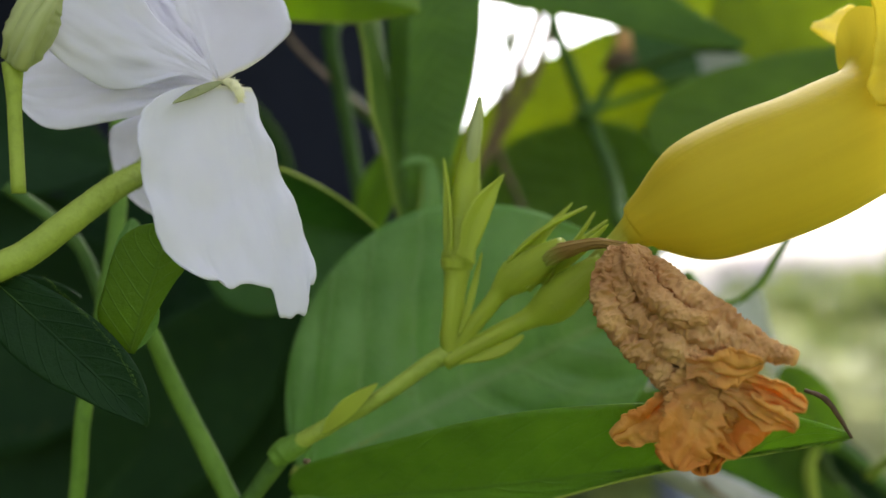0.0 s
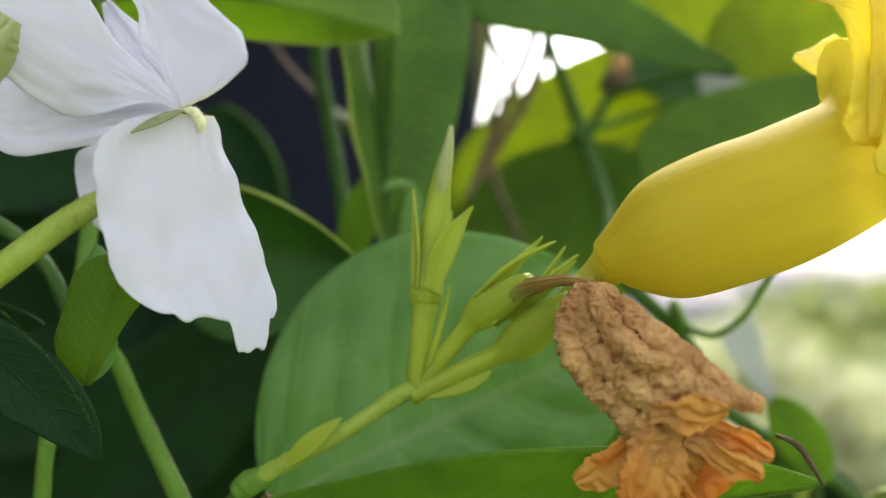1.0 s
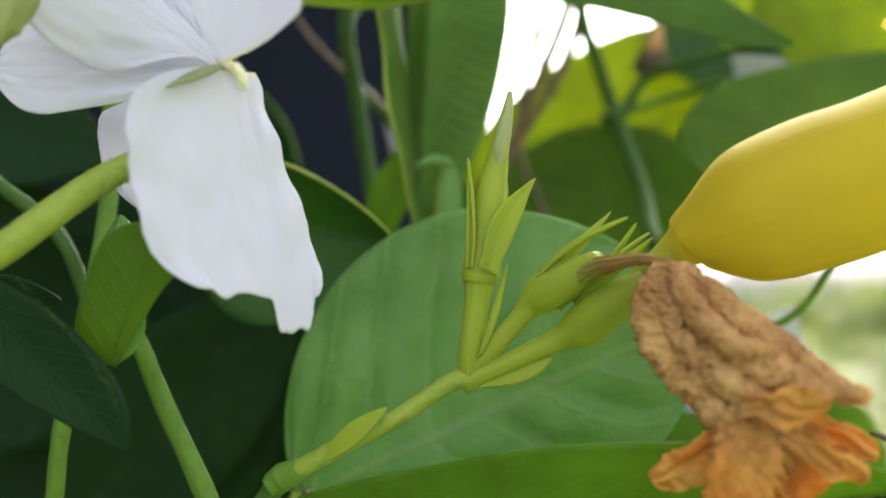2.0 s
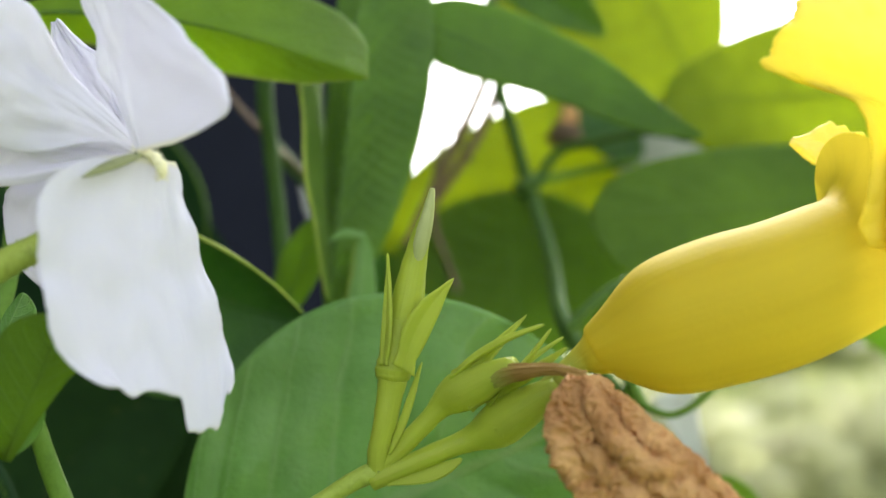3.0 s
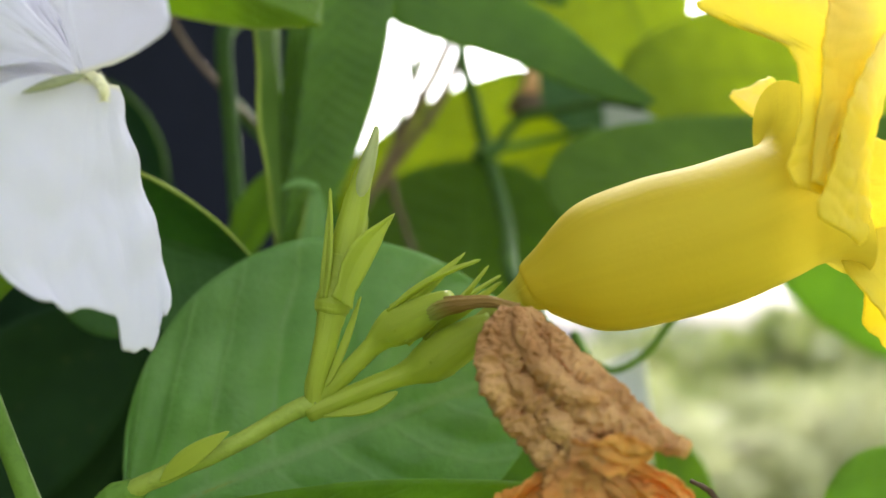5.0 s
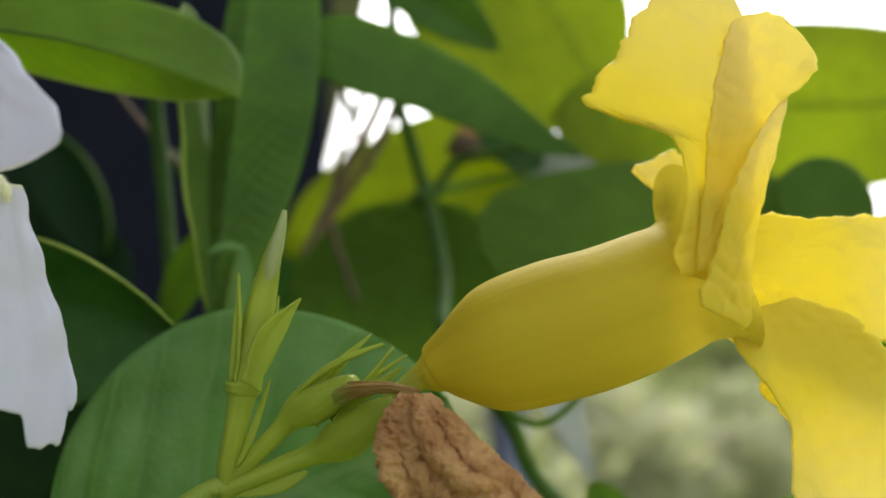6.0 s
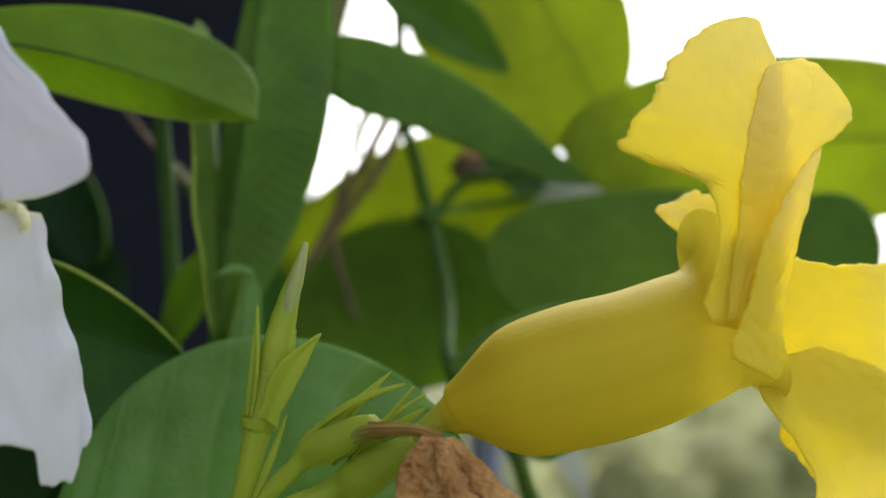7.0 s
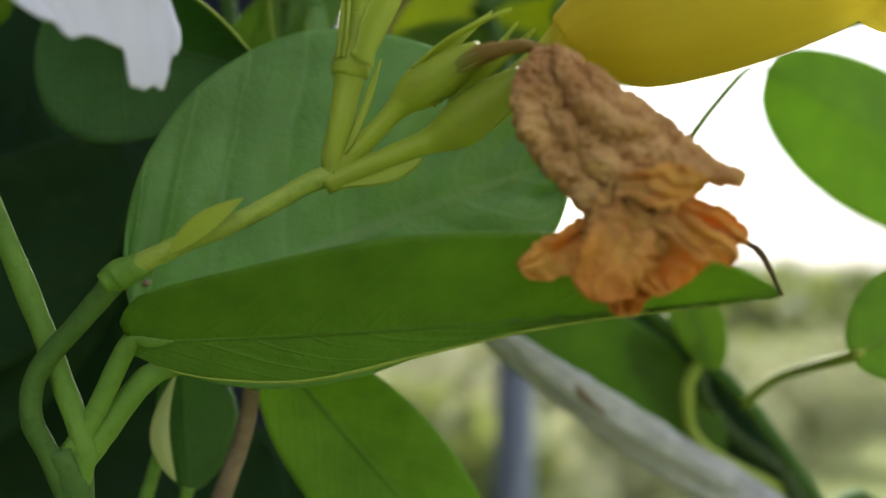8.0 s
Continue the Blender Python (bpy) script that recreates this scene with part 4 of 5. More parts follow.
def hairs(points, radius, count, length, seed):
    """Fine short hairs standing out all round a stalk."""
    r = random.Random(seed)
    path = spline(points, 120)
    verts, faces, uvs = [], [], []
    for _ in range(count):
        i = r.randrange(1, 118)
        d = unit(path[i + 1] - path[i])
        out = unit(np.cross(d, unit(np.array((r.gauss(0, 1), r.gauss(0, 1), r.gauss(0, 1))))))
        side = np.cross(d, out)
        foot = path[i] + (path[i + 1] - path[i]) * r.random() + out * radius * 0.95
        o = len(verts)
        w = 0.00003
        verts += [foot + d * w, foot - d * w + side * w, foot - d * w - side * w, foot + (out + d * r.uniform(-0.3, 0.3)) * length * r.uniform(0.5, 1.2)]
        uvs += [(0, 0)] * 4
        faces += [(o, o + 1, o + 3), (o + 1, o + 2, o + 3), (o + 2, o, o + 3)]
    return mesh_of("hairs", verts, faces, uvs)


# ---- white flower ----
white = thing("white_flower", "white five-petalled flower with a yellow throat on a hairy stalk", "flower")
white.location.x = -0.0007


def tail(v):
    """Torn strip at one corner of the lower petal, its foot rounded at the other."""
    k = 1 / (1 + math.exp(-(v - 0.47) / 0.018)) / (1 + math.exp((v - 0.9) / 0.016))
    return 0.165 * k * (1 + 0.05 * math.sin(v * 31)) - 0.05 * max(0, -v) ** 3 - 0.012 * math.sin(v * 9 + 1)


for foot, tip, side, kw in (
        # lower petal with a torn tail
        ((-0.0231, -0.0060, 1.5265), (-0.0223, -0.0090, 1.5031), (-0.0142, -0.0028, 1.5085), dict(bend=-0.04, fold=5, wave=0.05, seed=1.0, end=tail, rows=90, cols=101,
            right=((0, 3.0), (0.06, 3.7), (0.15, 4.1), (0.4, 6.2), (0.58, 7.6), (0.72, 8.5), (0.86, 9.0), (0.95, 8.9), (1, 8.5)),
            left=((0, 2.0), (0.025, 5.2), (0.1, 8.6), (0.18, 10.2), (0.3, 10.8), (0.5, 10.3), (0.67, 9.7), (0.8, 8.9), (0.89, 7.7), (0.95, 6.2), (0.98, 5.2), (1, 4.2)))),
        # upright petal
        ((-0.0237, -0.0060, 1.5272), (-0.0279, -0.0090, 1.5463), (-0.0143, -0.0155, 1.5292), dict(bend=0.02, fold=-4, wave=0.03, seed=2.0, rows=110,
            right=((0, 5.6), (0.015, 9.3), (0.035, 11.8), (0.065, 14.8), (0.109, 15.7), (0.18, 15.6), (0.263, 14.7), (0.458, 11.5), (0.689, 7.5), (0.855, 4.6), (0.968, 1.7), (1, 0.4)),
            left=((0, 0.5), (0.051, 0.7), (0.195, 1.9), (0.353, 3.0), (0.505, 3.5), (0.681, 3.3), (0.825, 2.9), (0.951, 2.1), (1, 0.4)))),
        # broad petal spreading sideways
        ((-0.0245, -0.0040, 1.5278), (-0.0438, -0.0130, 1.5378), (-0.0331, -0.0090, 1.5398), dict(bend=0.05, fold=7, wave=0.1, waves=1.6, seed=3.0,
            right=((0, 0.6), (0.14, 1.9), (0.27, 3.0), (0.384, 4.0), (0.474, 5.2), (0.552, 6.6), (0.662, 7.9), (0.822, 7.4), (0.975, 4.1), (1, 0.4)),
            left=((0, 0.6), (0.131, 0.9), (0.22, 2.4), (0.34, 4.9), (0.452, 6.1), (0.599, 5.9), (0.745, 5.1), (0.859, 3.6), (1, 0.4)))),
        # narrow petal showing between those two
        ((-0.0253, 0.0010, 1.5287), (-0.0345, 0.0020, 1.5427), (-0.0290, 0.0015, 1.5386), dict(bend=0.03, wave=0.06, seed=4.0,
            right=((0, 0.6), (0.299, 1.1), (0.5, 2.0), (0.614, 2.5), (0.74, 1.5), (0.86, 0.8), (1, 0.4)), left=((0, 0.6), (0.165, 1.9), (0.55, 3.0), (0.859, 2.0), (1, 0.4)))),
        # petal drooping behind the stalk
        ((-0.0253, -0.0020, 1.5275), (-0.0492, -0.0020, 1.5288), (-0.0430, -0.0020, 1.5235), dict(bend=0.05, fold=6, wave=0.05, seed=5.0,
            right=((0, 0.6), (0.194, 1.9), (0.376, 3.7), (0.598, 4.6), (0.725, 5.2), (0.846, 4.6), (0.948, 2.6), (1, 0.4)), left=((0, 0.6), (0.307, 3.1), (0.67, 5.2), (0.881, 4.7), (1, 0.4)))),
        # rear petal hanging behind the lower one
        ((-0.0262, 0.0040, 1.5280), (-0.0342, 0.0070, 1.5123), (-0.0406, 0.0055, 1.5205), dict(bend=0.03, wave=0.04, seed=6.0,
            right=((0, 0.6), (0.247, 6.2), (0.476, 10.4), (0.6, 10.8), (0.758, 9.4), (0.894, 7.0), (0.971, 4.4), (1, 0.4)), left=((0, 0.6), (0.167, 3.8), (0.434, 4.2), (0.829, 3.1), (1, 0.4))))):
    part("petal", slab("petal", blade_points(foot, tip, side, ragged=0.016, soft=0.0007, **{"rows": 90, "cols": 51, **kw}), 0.0003), WHITE, white)
part("throat", tube("throat", [(-0.0213, -0.0065, 1.5244), (-0.0215, -0.0067, 1.5256), (-0.0222, -0.0065, 1.5266), (-0.0238, -0.0060, 1.5273)], [0.0002, 0.0005, 0.0006, 0.0005, 0.0002], 24, 16, 0.4, 3), THROAT, white, "pale yellow throat")
tagged(part("throat_hairs", hairs([(-0.0213, -0.0065, 1.5242), (-0.0215, -0.0067, 1.5256), (-0.0222, -0.0065, 1.5266), (-0.0238, -0.0060, 1.5273)], 0.0004, 260, 0.0006, 9), THROAT, white), kind="stuff")
part("sepal", slab("sepal", blade_points((-0.0232, -0.0075, 1.5267), (-0.0280, -0.0115, 1.5238), (-0.0262, -0.0095, 1.5258), other=0.5, peak=0.42, rows=24, cols=9, fold=10), 0.0003), SEPAL, white, "slim grey-olive sepal")
part("flower_stalk", tube("flower_stalk", [(-0.0640, -0.0130, 1.4990), (-0.0508, -0.0120, 1.5060), (-0.0457, -0.0100, 1.5085), (-0.0414, -0.0080, 1.5120), (-0.0372, -0.0040, 1.5160), (-0.0335, 0.0010, 1.5194), (-0.0262, 0.0040, 1.5274)], [0.0016, 0.0016, 0.0016, 0.0014, 0.0011], 60, 18, 0.05, 2), STEM_PALE, white)


tagged(part("hairs", hairs([(-0.0508, -0.0120, 1.5060), (-0.0457, -0.0100, 1.5085), (-0.0414, -0.0080, 1.5120), (-0.0372, -0.0040, 1.5160), (-0.0335, 0.0010, 1.5194), (-0.0262, 0.0040, 1.5274)], 0.00152, 2200, 0.00035, 4), STEM_PALE, white), kind="stuff")

side_bud = thing("flower_bud", "pale green twisted bud beside the white flower", "bud")
part("bud_body", tube("bud_body", [(-0.0452, -0.0130, 1.5287), (-0.0437, -0.0130, 1.5317), (-0.0422, -0.0130, 1.5349), (-0.0408, -0.0130, 1.5370)], [0.0010, 0.0021, 0.0026, 0.0025, 0.0022, 0.0014], 40, 20, 0.14, 9), BUD_PALE, side_bud)
for k in range(3):
    part("twisted_petal", tube("twisted_petal", [(-0.0451, -0.0138, 1.5290), (-0.0434, -0.0149, 1.5314), (-0.0418, -0.0149, 1.5342), (-0.0405, -0.0138, 1.5366)], [0.0003 + 0.0003 * k, 0.0010, 0.0009, 0.0004], 24, 12, 0.3, 11 + k), BUD_PALE, side_bud).location = (0.0008 * (k - 1), -0.0003, -0.0006 * (k - 1))
part("bud_stalk", tube("bud_stalk", [(-0.0458, -0.0125, 1.5150), (-0.0455, -0.0130, 1.5249), (-0.0454, -0.0130, 1.5292)], [0.0008, 0.0008, 0.0012], 20, 12), STEM_PALE, side_bud)

# ---- shoots round the white flower ----
shoot = thing("leafy_shoot", "green shoot with small leaves beside the white flower", "plant")
stem(shoot, [(-0.0454, 0.0260, 1.5458), (-0.0457, 0.0240, 1.5298), (-0.0457, 0.0200, 1.5131), (-0.0495, 0.0140, 1.4895), (-0.0509, 0.0140, 1.4800), (-0.0533, 0.0160, 1.4663), (-0.0552, 0.0220, 1.4324), (-0.04, 0.04, 1.3), (-0.045, 0.05, -0.02)], [0.0012, 0.0012, 0.0012, 0.0011, 0.0011, 0.0012, 0.0014, 0.002, 0.004], STEM)
leaf(shoot, (-0.0371, -0.0050, 1.4965), (-0.0305, -0.0090, 1.5106), (-0.0311, -0.0070, 1.5040), LEAF_OLIVE, label="small yellow-green leaf folded along its midrib", stalk_material=STEM_PALE, rib=0.00025, fold=14, wave=0.04, quilt=0.014, ribs=6,
     right=((0, 0.5), (0.12, 0.9), (0.243, 1.2), (0.38, 1.6), (0.594, 2.4), (0.717, 3.0), (0.849, 2.4), (0.95, 1.2), (1, 0.3)), left=((0, 0.6), (0.042, 2.8), (0.1, 4.3), (0.2, 5.2), (0.365, 5.3), (0.738, 5.2), (0.872, 4.0), (0.96, 2.2), (1, 0.3)))
leaf(shoot, (-0.0421, 0.0060, 1.5060), (-0.0397, 0.0080, 1.5132), (-0.0381, 0.0070, 1.5110), LEAF_MINT, label="small pale leaf", fold=20, rib=0, right=((0, 0.6), (0.293, 1.7), (0.588, 2.4), (0.823, 2.0), (0.95, 1.0), (1, 0.3)), left=((0, 0.6), (0.329, 1.2), (0.659, 1.4), (0.903, 0.7), (1, 0.3)))
part("curled_rim", slab("curled_rim", blade_points((-0.0371, -0.0038, 1.4966), (-0.0338, -0.0040, 1.5016), (-0.0344, -0.0038, 1.4987), other=0.3, peak=0.5, blunt=0.7, fold=20, rows=26, cols=11), 0.0003), LEAF_MINT, shoot, "pale turned-back leaf edge")
stem(shoot, [(-0.0616, 0.0220, 1.5204), (-0.0522, 0.0220, 1.5117), (-0.0480, 0.0220, 1.4987)], [0.001, 0.001, 0.0009], STEM_DARK)
leaf(shoot, (-0.0524, -0.0100, 1.5082), (-0.0342, -0.0100, 1.4885), (-0.0410, -0.0100, 1.5021), LEAF_DARK_SHADED, label="dark green pointed leaf with a downy edge", fold=10, bend=-0.03, quilt=0.014, petiole=[(-0.0617, 0.0040, 1.5100)],
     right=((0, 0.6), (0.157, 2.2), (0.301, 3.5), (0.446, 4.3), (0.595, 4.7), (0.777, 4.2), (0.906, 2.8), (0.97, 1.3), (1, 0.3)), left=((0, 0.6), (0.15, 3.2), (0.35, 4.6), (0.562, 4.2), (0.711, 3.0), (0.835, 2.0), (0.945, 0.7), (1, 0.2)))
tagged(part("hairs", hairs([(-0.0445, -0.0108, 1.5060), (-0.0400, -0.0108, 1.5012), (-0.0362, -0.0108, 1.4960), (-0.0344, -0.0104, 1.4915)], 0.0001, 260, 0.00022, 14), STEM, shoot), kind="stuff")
leaf(shoot, (-0.0600, 0.0100, 1.5060), (-0.0470, 0.0080, 1.5035), (-0.0523, 0.0080, 1.5066), LEAF_DARK_SHADED, label="dark green leaf tip", other=1.0, peak=0.5)

# ---- leaves between the flowers and the far stems ----
thicket = thing("leafy_thicket", "tangle of green vine stems and broad leaves", "plant")
# its pale rim tube is added for light caught along the edge
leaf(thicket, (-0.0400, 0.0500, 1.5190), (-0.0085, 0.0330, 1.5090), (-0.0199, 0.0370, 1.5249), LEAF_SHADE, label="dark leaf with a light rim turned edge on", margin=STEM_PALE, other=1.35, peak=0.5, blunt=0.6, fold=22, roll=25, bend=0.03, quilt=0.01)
leaf(thicket, (-0.0529, 0.0380, 1.5538), (-0.0006, 0.0290, 1.5434), (-0.0167, 0.0320, 1.5572), LEAF_FRESH, label="folded mid-green leaf with a hooked tip", fold=-40, bend=0.05, quilt=0.008, sway=0.05, margin=STEM_PALE, edge=0, rows=70,
     right=((0, 1.0), (0.2, 7.4), (0.5, 12.2), (0.72, 13.6), (0.86, 12.2), (0.93, 9.6), (0.97, 6.4), (1, 0.3)), left=((0, 0.8), (0.3, 5.2), (0.6, 6.4), (0.82, 4.4), (0.93, 1.7), (1, 0.2)), petiole=[(-0.0503, 0.0420, 1.5543)])
leaf(thicket, (-0.0065, 0.0520, 1.5094), (0.0013, 0.0600, 1.5900), (0.0114, 0.0560, 1.5557), LEAF_DEEP, label="tall upright green leaf with ribbed face", other=0.28, peak=0.55, blunt=0.55, fold=6, quilt=0.11, ribs=18, rows=140, wave=0.04)
leaf(thicket, (-0.0060, 0.0500, 1.5110), (-0.0098, 0.0500, 1.5620), (-0.0060, 0.0580, 1.5319), LEAF_DULL, label="folded half of the tall leaf turned edge on", rib=0, fold=4, wave=0.03, margin=STEM_PALE, edge=0,
     right=((0, 0.5), (0.2, 5.5), (0.4, 8.6), (0.7, 9.6), (0.9, 8.0), (1, 5.0)), left=((0, 0.5), (0.2, 4.6), (0.4, 7.2), (0.7, 8.0), (0.9, 7.0), (1, 4.0)))
leaf(thicket, (-0.0015, 0.0470, 1.5090), (-0.0013, 0.0470, 1.5234), (0.0010, 0.0470, 1.5178), LEAF_MINT, label="pale leaf curling over at its tip", rib=0, fold=14, wave=0.03, margin=STEM_PALE, edge=0,
     right=((0, 2.6), (0.2, 2.8), (0.6, 2.4), (0.85, 1.7), (0.95, 0.9), (1, 0.4)), left=((0, 2.8), (0.1, 2.4), (0.55, 1.2), (0.85, 0.6), (1, 0.4)))
part("curled_tip", slab("curled_tip", blade_points((-0.0004, 0.0464, 1.5222), (-0.0063, 0.0440, 1.5216), (-0.0036, 0.0450, 1.5228), other=0.6, peak=0.35, blunt=0.7, root=0.9, sway=0.14, fold=20, rows=26, cols=11), 0.0004), LEAF_MINT, thicket, "curled tip of a pale leaf")
leaf(thicket, (-0.0147, 0.0620, 1.5093), (-0.0070, 0.0600, 1.5276), (-0.0134, 0.0620, 1.5227), LEAF_OLIVE, label="green leaf behind the stems", other=0.8, peak=0.5, blunt=0.6)
MAIN = [(0.0287, 0.0980, 1.5620), (0.0323, 0.1000, 1.5486), (0.0358, 0.1010, 1.5370), (0.0372, 0.0850, 1.5206), (0.0333, 0.0550, 1.5076), (0.0442, 0.0550, 1.4943), (0.0522, 0.0620, 1.4810)]
stem(thicket, [(0.0268, 0.1100, 1.6056), *MAIN, (0.0762, 0.0720, 1.4629), (0.0857, 0.0720, 1.4520), (0.0942, 0.0720, 1.4399), (0.1088, 0.0750, 1.4164), (0.09, 0.08, 1.2), (0.09, 0.09, -0.02)], [0.0014, 0.0014, 0.0014, 0.0015, 0.0014, 0.0014, 0.0014, 0.0014, 0.0014, 0.0015, 0.0016, 0.002, 0.003, 0.006], STEM_DARK, count=90)
part("node", tube("node", [(0.0326, 0.1010, 1.5368), (0.0353, 0.1000, 1.5373), (0.0392, 0.1000, 1.5402)], [0.0014, 0.0023, 0.0012], 16, 14, 0.3, 4), STEM_DARK, thicket)
stem(thicket, [(0.0377, 0.1000, 1.5391), (0.0420, 0.0980, 1.5449), (0.0486, 0.0920, 1.5460), (0.0569, 0.0850, 1.5469), (0.0621, 0.0750, 1.5439)], [0.0013, 0.0011, 0.001, 0.001, 0.0009], STEM_DARK)
stem(thicket, [(0.0384, 0.1000, 1.5386), (0.0470, 0.0980, 1.5405), (0.0564, 0.0900, 1.5418)], [0.001, 0.0009, 0.0009], STEM)
stem(thicket, [(0.0318, 0.0500, 1.5077), (0.0387, 0.0500, 1.5139), (0.0460, 0.0520, 1.5170), (0.0535, 0.0550, 1.5192)], [0.001, 0.001, 0.0009, 0.0006], STEM_DARK)
stem(thicket, [(-0.0168, 0.0680, 1.5559), (-0.0178, 0.0680, 1.5497), (-0.0162, 0.0680, 1.5363), (-0.0144, 0.0660, 1.5209), (-0.0138, 0.0640, 1.5060)], [0.0014, 0.0015, 0.0014, 0.0014, 0.0014], STEM_DARK)
stem(thicket, [(-0.0115, 0.0750, 1.5569), (-0.0163, 0.0720, 1.5547), (-0.0182, 0.0680, 1.5485)], [0.0009, 0.001, 0.001], STEM)
stem(thicket, [(-0.0311, 0.0900, 1.5611), (-0.0265, 0.0900, 1.5540), (-0.0192, 0.0850, 1.5454), (-0.0112, 0.0800, 1.5367)], [0.0005, 0.0005, 0.0005, 0.0005], STEM_BROWN)
stem(thicket, [(-0.0180, 0.0900, 1.5438), (-0.0081, 0.0900, 1.5341)], [0.0015, 0.0013], STEM_DARK)
stem(thicket, [(0.0285, 0.1000, 1.5650), (0.0263, 0.1000, 1.5605), (0.0238, 0.1000, 1.5545), (0.0180, 0.1000, 1.5428), (0.0135, 0.1000, 1.5335), (0.0090, 0.1000, 1.5244)], [0.0012, 0.0013, 0.0013, 0.0012, 0.0010, 0.0007], STEM_BROWN)
stem(thicket, [(0.0304, 0.1020, 1.5640), (0.0292, 0.1020, 1.5595), (0.0273, 0.1020, 1.5536), (0.0230, 0.1020, 1.5453), (0.0174, 0.1020, 1.5370), (0.0120, 0.1020, 1.5284)], [0.0009, 0.0011, 0.0012, 0.0011, 0.0010, 0.0006], STEM_BROWN)
stem(thicket, [(0.0140, 0.1035, 1.5350), (0.0149, 0.1040, 1.5331), (0.0160, 0.1040, 1.5276), (0.0178, 0.1040, 1.5229), (0.0205, 0.1020, 1.5150)], [0.0007, 0.0008, 0.0008, 0.0007, 0.0006], STEM_BROWN)
stem(thicket, [(0.0166, 0.1120, 1.5720), (0.0171, 0.1120, 1.5667), (0.0189, 0.1120, 1.5597), (0.0203, 0.1120, 1.5533), (0.0249, 0.1120, 1.5440)], [0.0006, 0.0006, 0.0007, 0.0006, 0.0004], STEM_SHADED)
stem(thicket, [(0.0228, 0.1120, 1.5720), (0.0222, 0.1120, 1.5663), (0.0211, 0.1120, 1.5611), (0.0194, 0.1120, 1.5575)], [0.0004, 0.0005, 0.0005, 0.0004], STEM_SHADED)
stem(thicket, [(0.0232, 0.1000, 1.5640), (0.0225, 0.1000, 1.5603), (0.0198, 0.1000, 1.5529), (0.0165, 0.1000, 1.5454), (0.0153, 0.1000, 1.5393)], [0.0004, 0.0005, 0.0006, 0.0006, 0.0005], STEM_BROWN)
stem(thicket, [(0.0240, 0.1300, 1.5652), (0.0213, 0.1300, 1.5596), (0.0189, 0.1300, 1.5482)], [0.0005, 0.0006, 0.0004], STEM)

leaf(thicket, (0.0766, 0.1300, 1.5479), (0.0040, 0.1300, 1.5262), (0.0375, 0.1300, 1.5600), LEAF_SUN, label="sunlit yellow-green leaf glowing from behind", bend=0.03, quilt=0.01,
     right=((0, 0.6), (0.06, 12.0), (0.16, 19.5), (0.284, 23.6), (0.392, 24.0), (0.511, 23.0), (0.599, 21.8), (0.687, 19.6), (0.789, 16.4), (0.905, 11.0), (1, 1.4)), left=((0, 0.6), (0.206, 12.0), (0.51, 18.0), (0.815, 12.0), (1, 0.4)))
leaf(thicket, (0.0354, 0.1120, 1.4988), (0.0324, 0.1120, 1.5380), (0.0609, 0.1120, 1.5160), LEAF_OLIVE, label="rounded olive green leaf in shade", other=1.05, peak=0.5, blunt=0.45, bend=0.03, quilt=0.012)
leaf(thicket, (0.1124, 0.0700, 1.5336), (0.0398, 0.0660, 1.5277), (0.0674, 0.0680, 1.5430), LEAF_OLIVE, label="broad rounded olive leaf seen from below", bend=0.03, quilt=0.014,
     right=((0, 0.6), (0.1, 6.0), (0.3, 10.4), (0.5, 11.6), (0.73, 10.6), (0.87, 8.4), (0.95, 5.4), (1, 0.4)), left=((0, 0.6), (0.15, 3.0), (0.4, 6.4), (0.65, 10.6), (0.82, 13.2), (0.92, 10.6), (0.97, 6.4), (1, 0.4)))
leaf(thicket, (0.0080, 0.0620, 1.5618), (0.0573, 0.0550, 1.5407), (0.0317, 0.0585, 1.5601), LEAF_DEEP, label="dark pointed leaf hanging across the light", quilt=0.01,
     right=((0, 2.0), (0.06, 5.2), (0.168, 7.2), (0.295, 7.7), (0.398, 7.5), (0.61, 6.1), (0.752, 3.9), (0.895, 1.5), (1, 0.3)), left=((0, 2.0), (0.06, 4.6), (0.14, 5.8), (0.25, 5.7), (0.403, 4.5), (0.556, 3.8), (0.7, 3.8), (0.854, 3.0), (0.943, 1.7), (1, 0.3)))
leaf(thicket, (0.0900, 0.1420, 1.5681), (0.0584, 0.1420, 1.6228), (0.0993, 0.1400, 1.5946), LEAF_SUN, label="bright yellow-green leaf with brown specks", quilt=0.012,
     right=((0, 0.8), (0.1, 10.0), (0.28, 17.5), (0.5, 21.0), (0.72, 17.5), (0.9, 9.5), (1, 0.5)), left=((0, 18.0), (0.05, 23.0), (0.2, 28.0), (0.45, 33.5), (0.66, 37.0), (0.77, 35.0), (0.9, 23.0), (1, 0.5)))
leaf(thicket, (0.0202, 0.0920, 1.5868), (0.0494, 0.0880, 1.5671), (0.0395, 0.0880, 1.5826), LEAF_DEEP, label="dark leaf with a drooping tip", other=0.7, taper=0.4, peak=0.5, blunt=0.6, fold=12)
leaf(thicket, (0.1747, 0.0920, 1.5629), (0.0605, 0.0880, 1.5530), (0.1028, 0.0880, 1.5755), LEAF_SUN, label="broad pale green leaf with fine specks", other=1.05, peak=0.5, blunt=0.5, quilt=0.01)
leaf(thicket, (0.1152, 0.0600, 1.5268), (0.0969, 0.0580, 1.5383), (0.1117, 0.0580, 1.5396), LEAF_DEEP, label="small rounded dark leaf", other=0.9, peak=0.5, blunt=0.5)
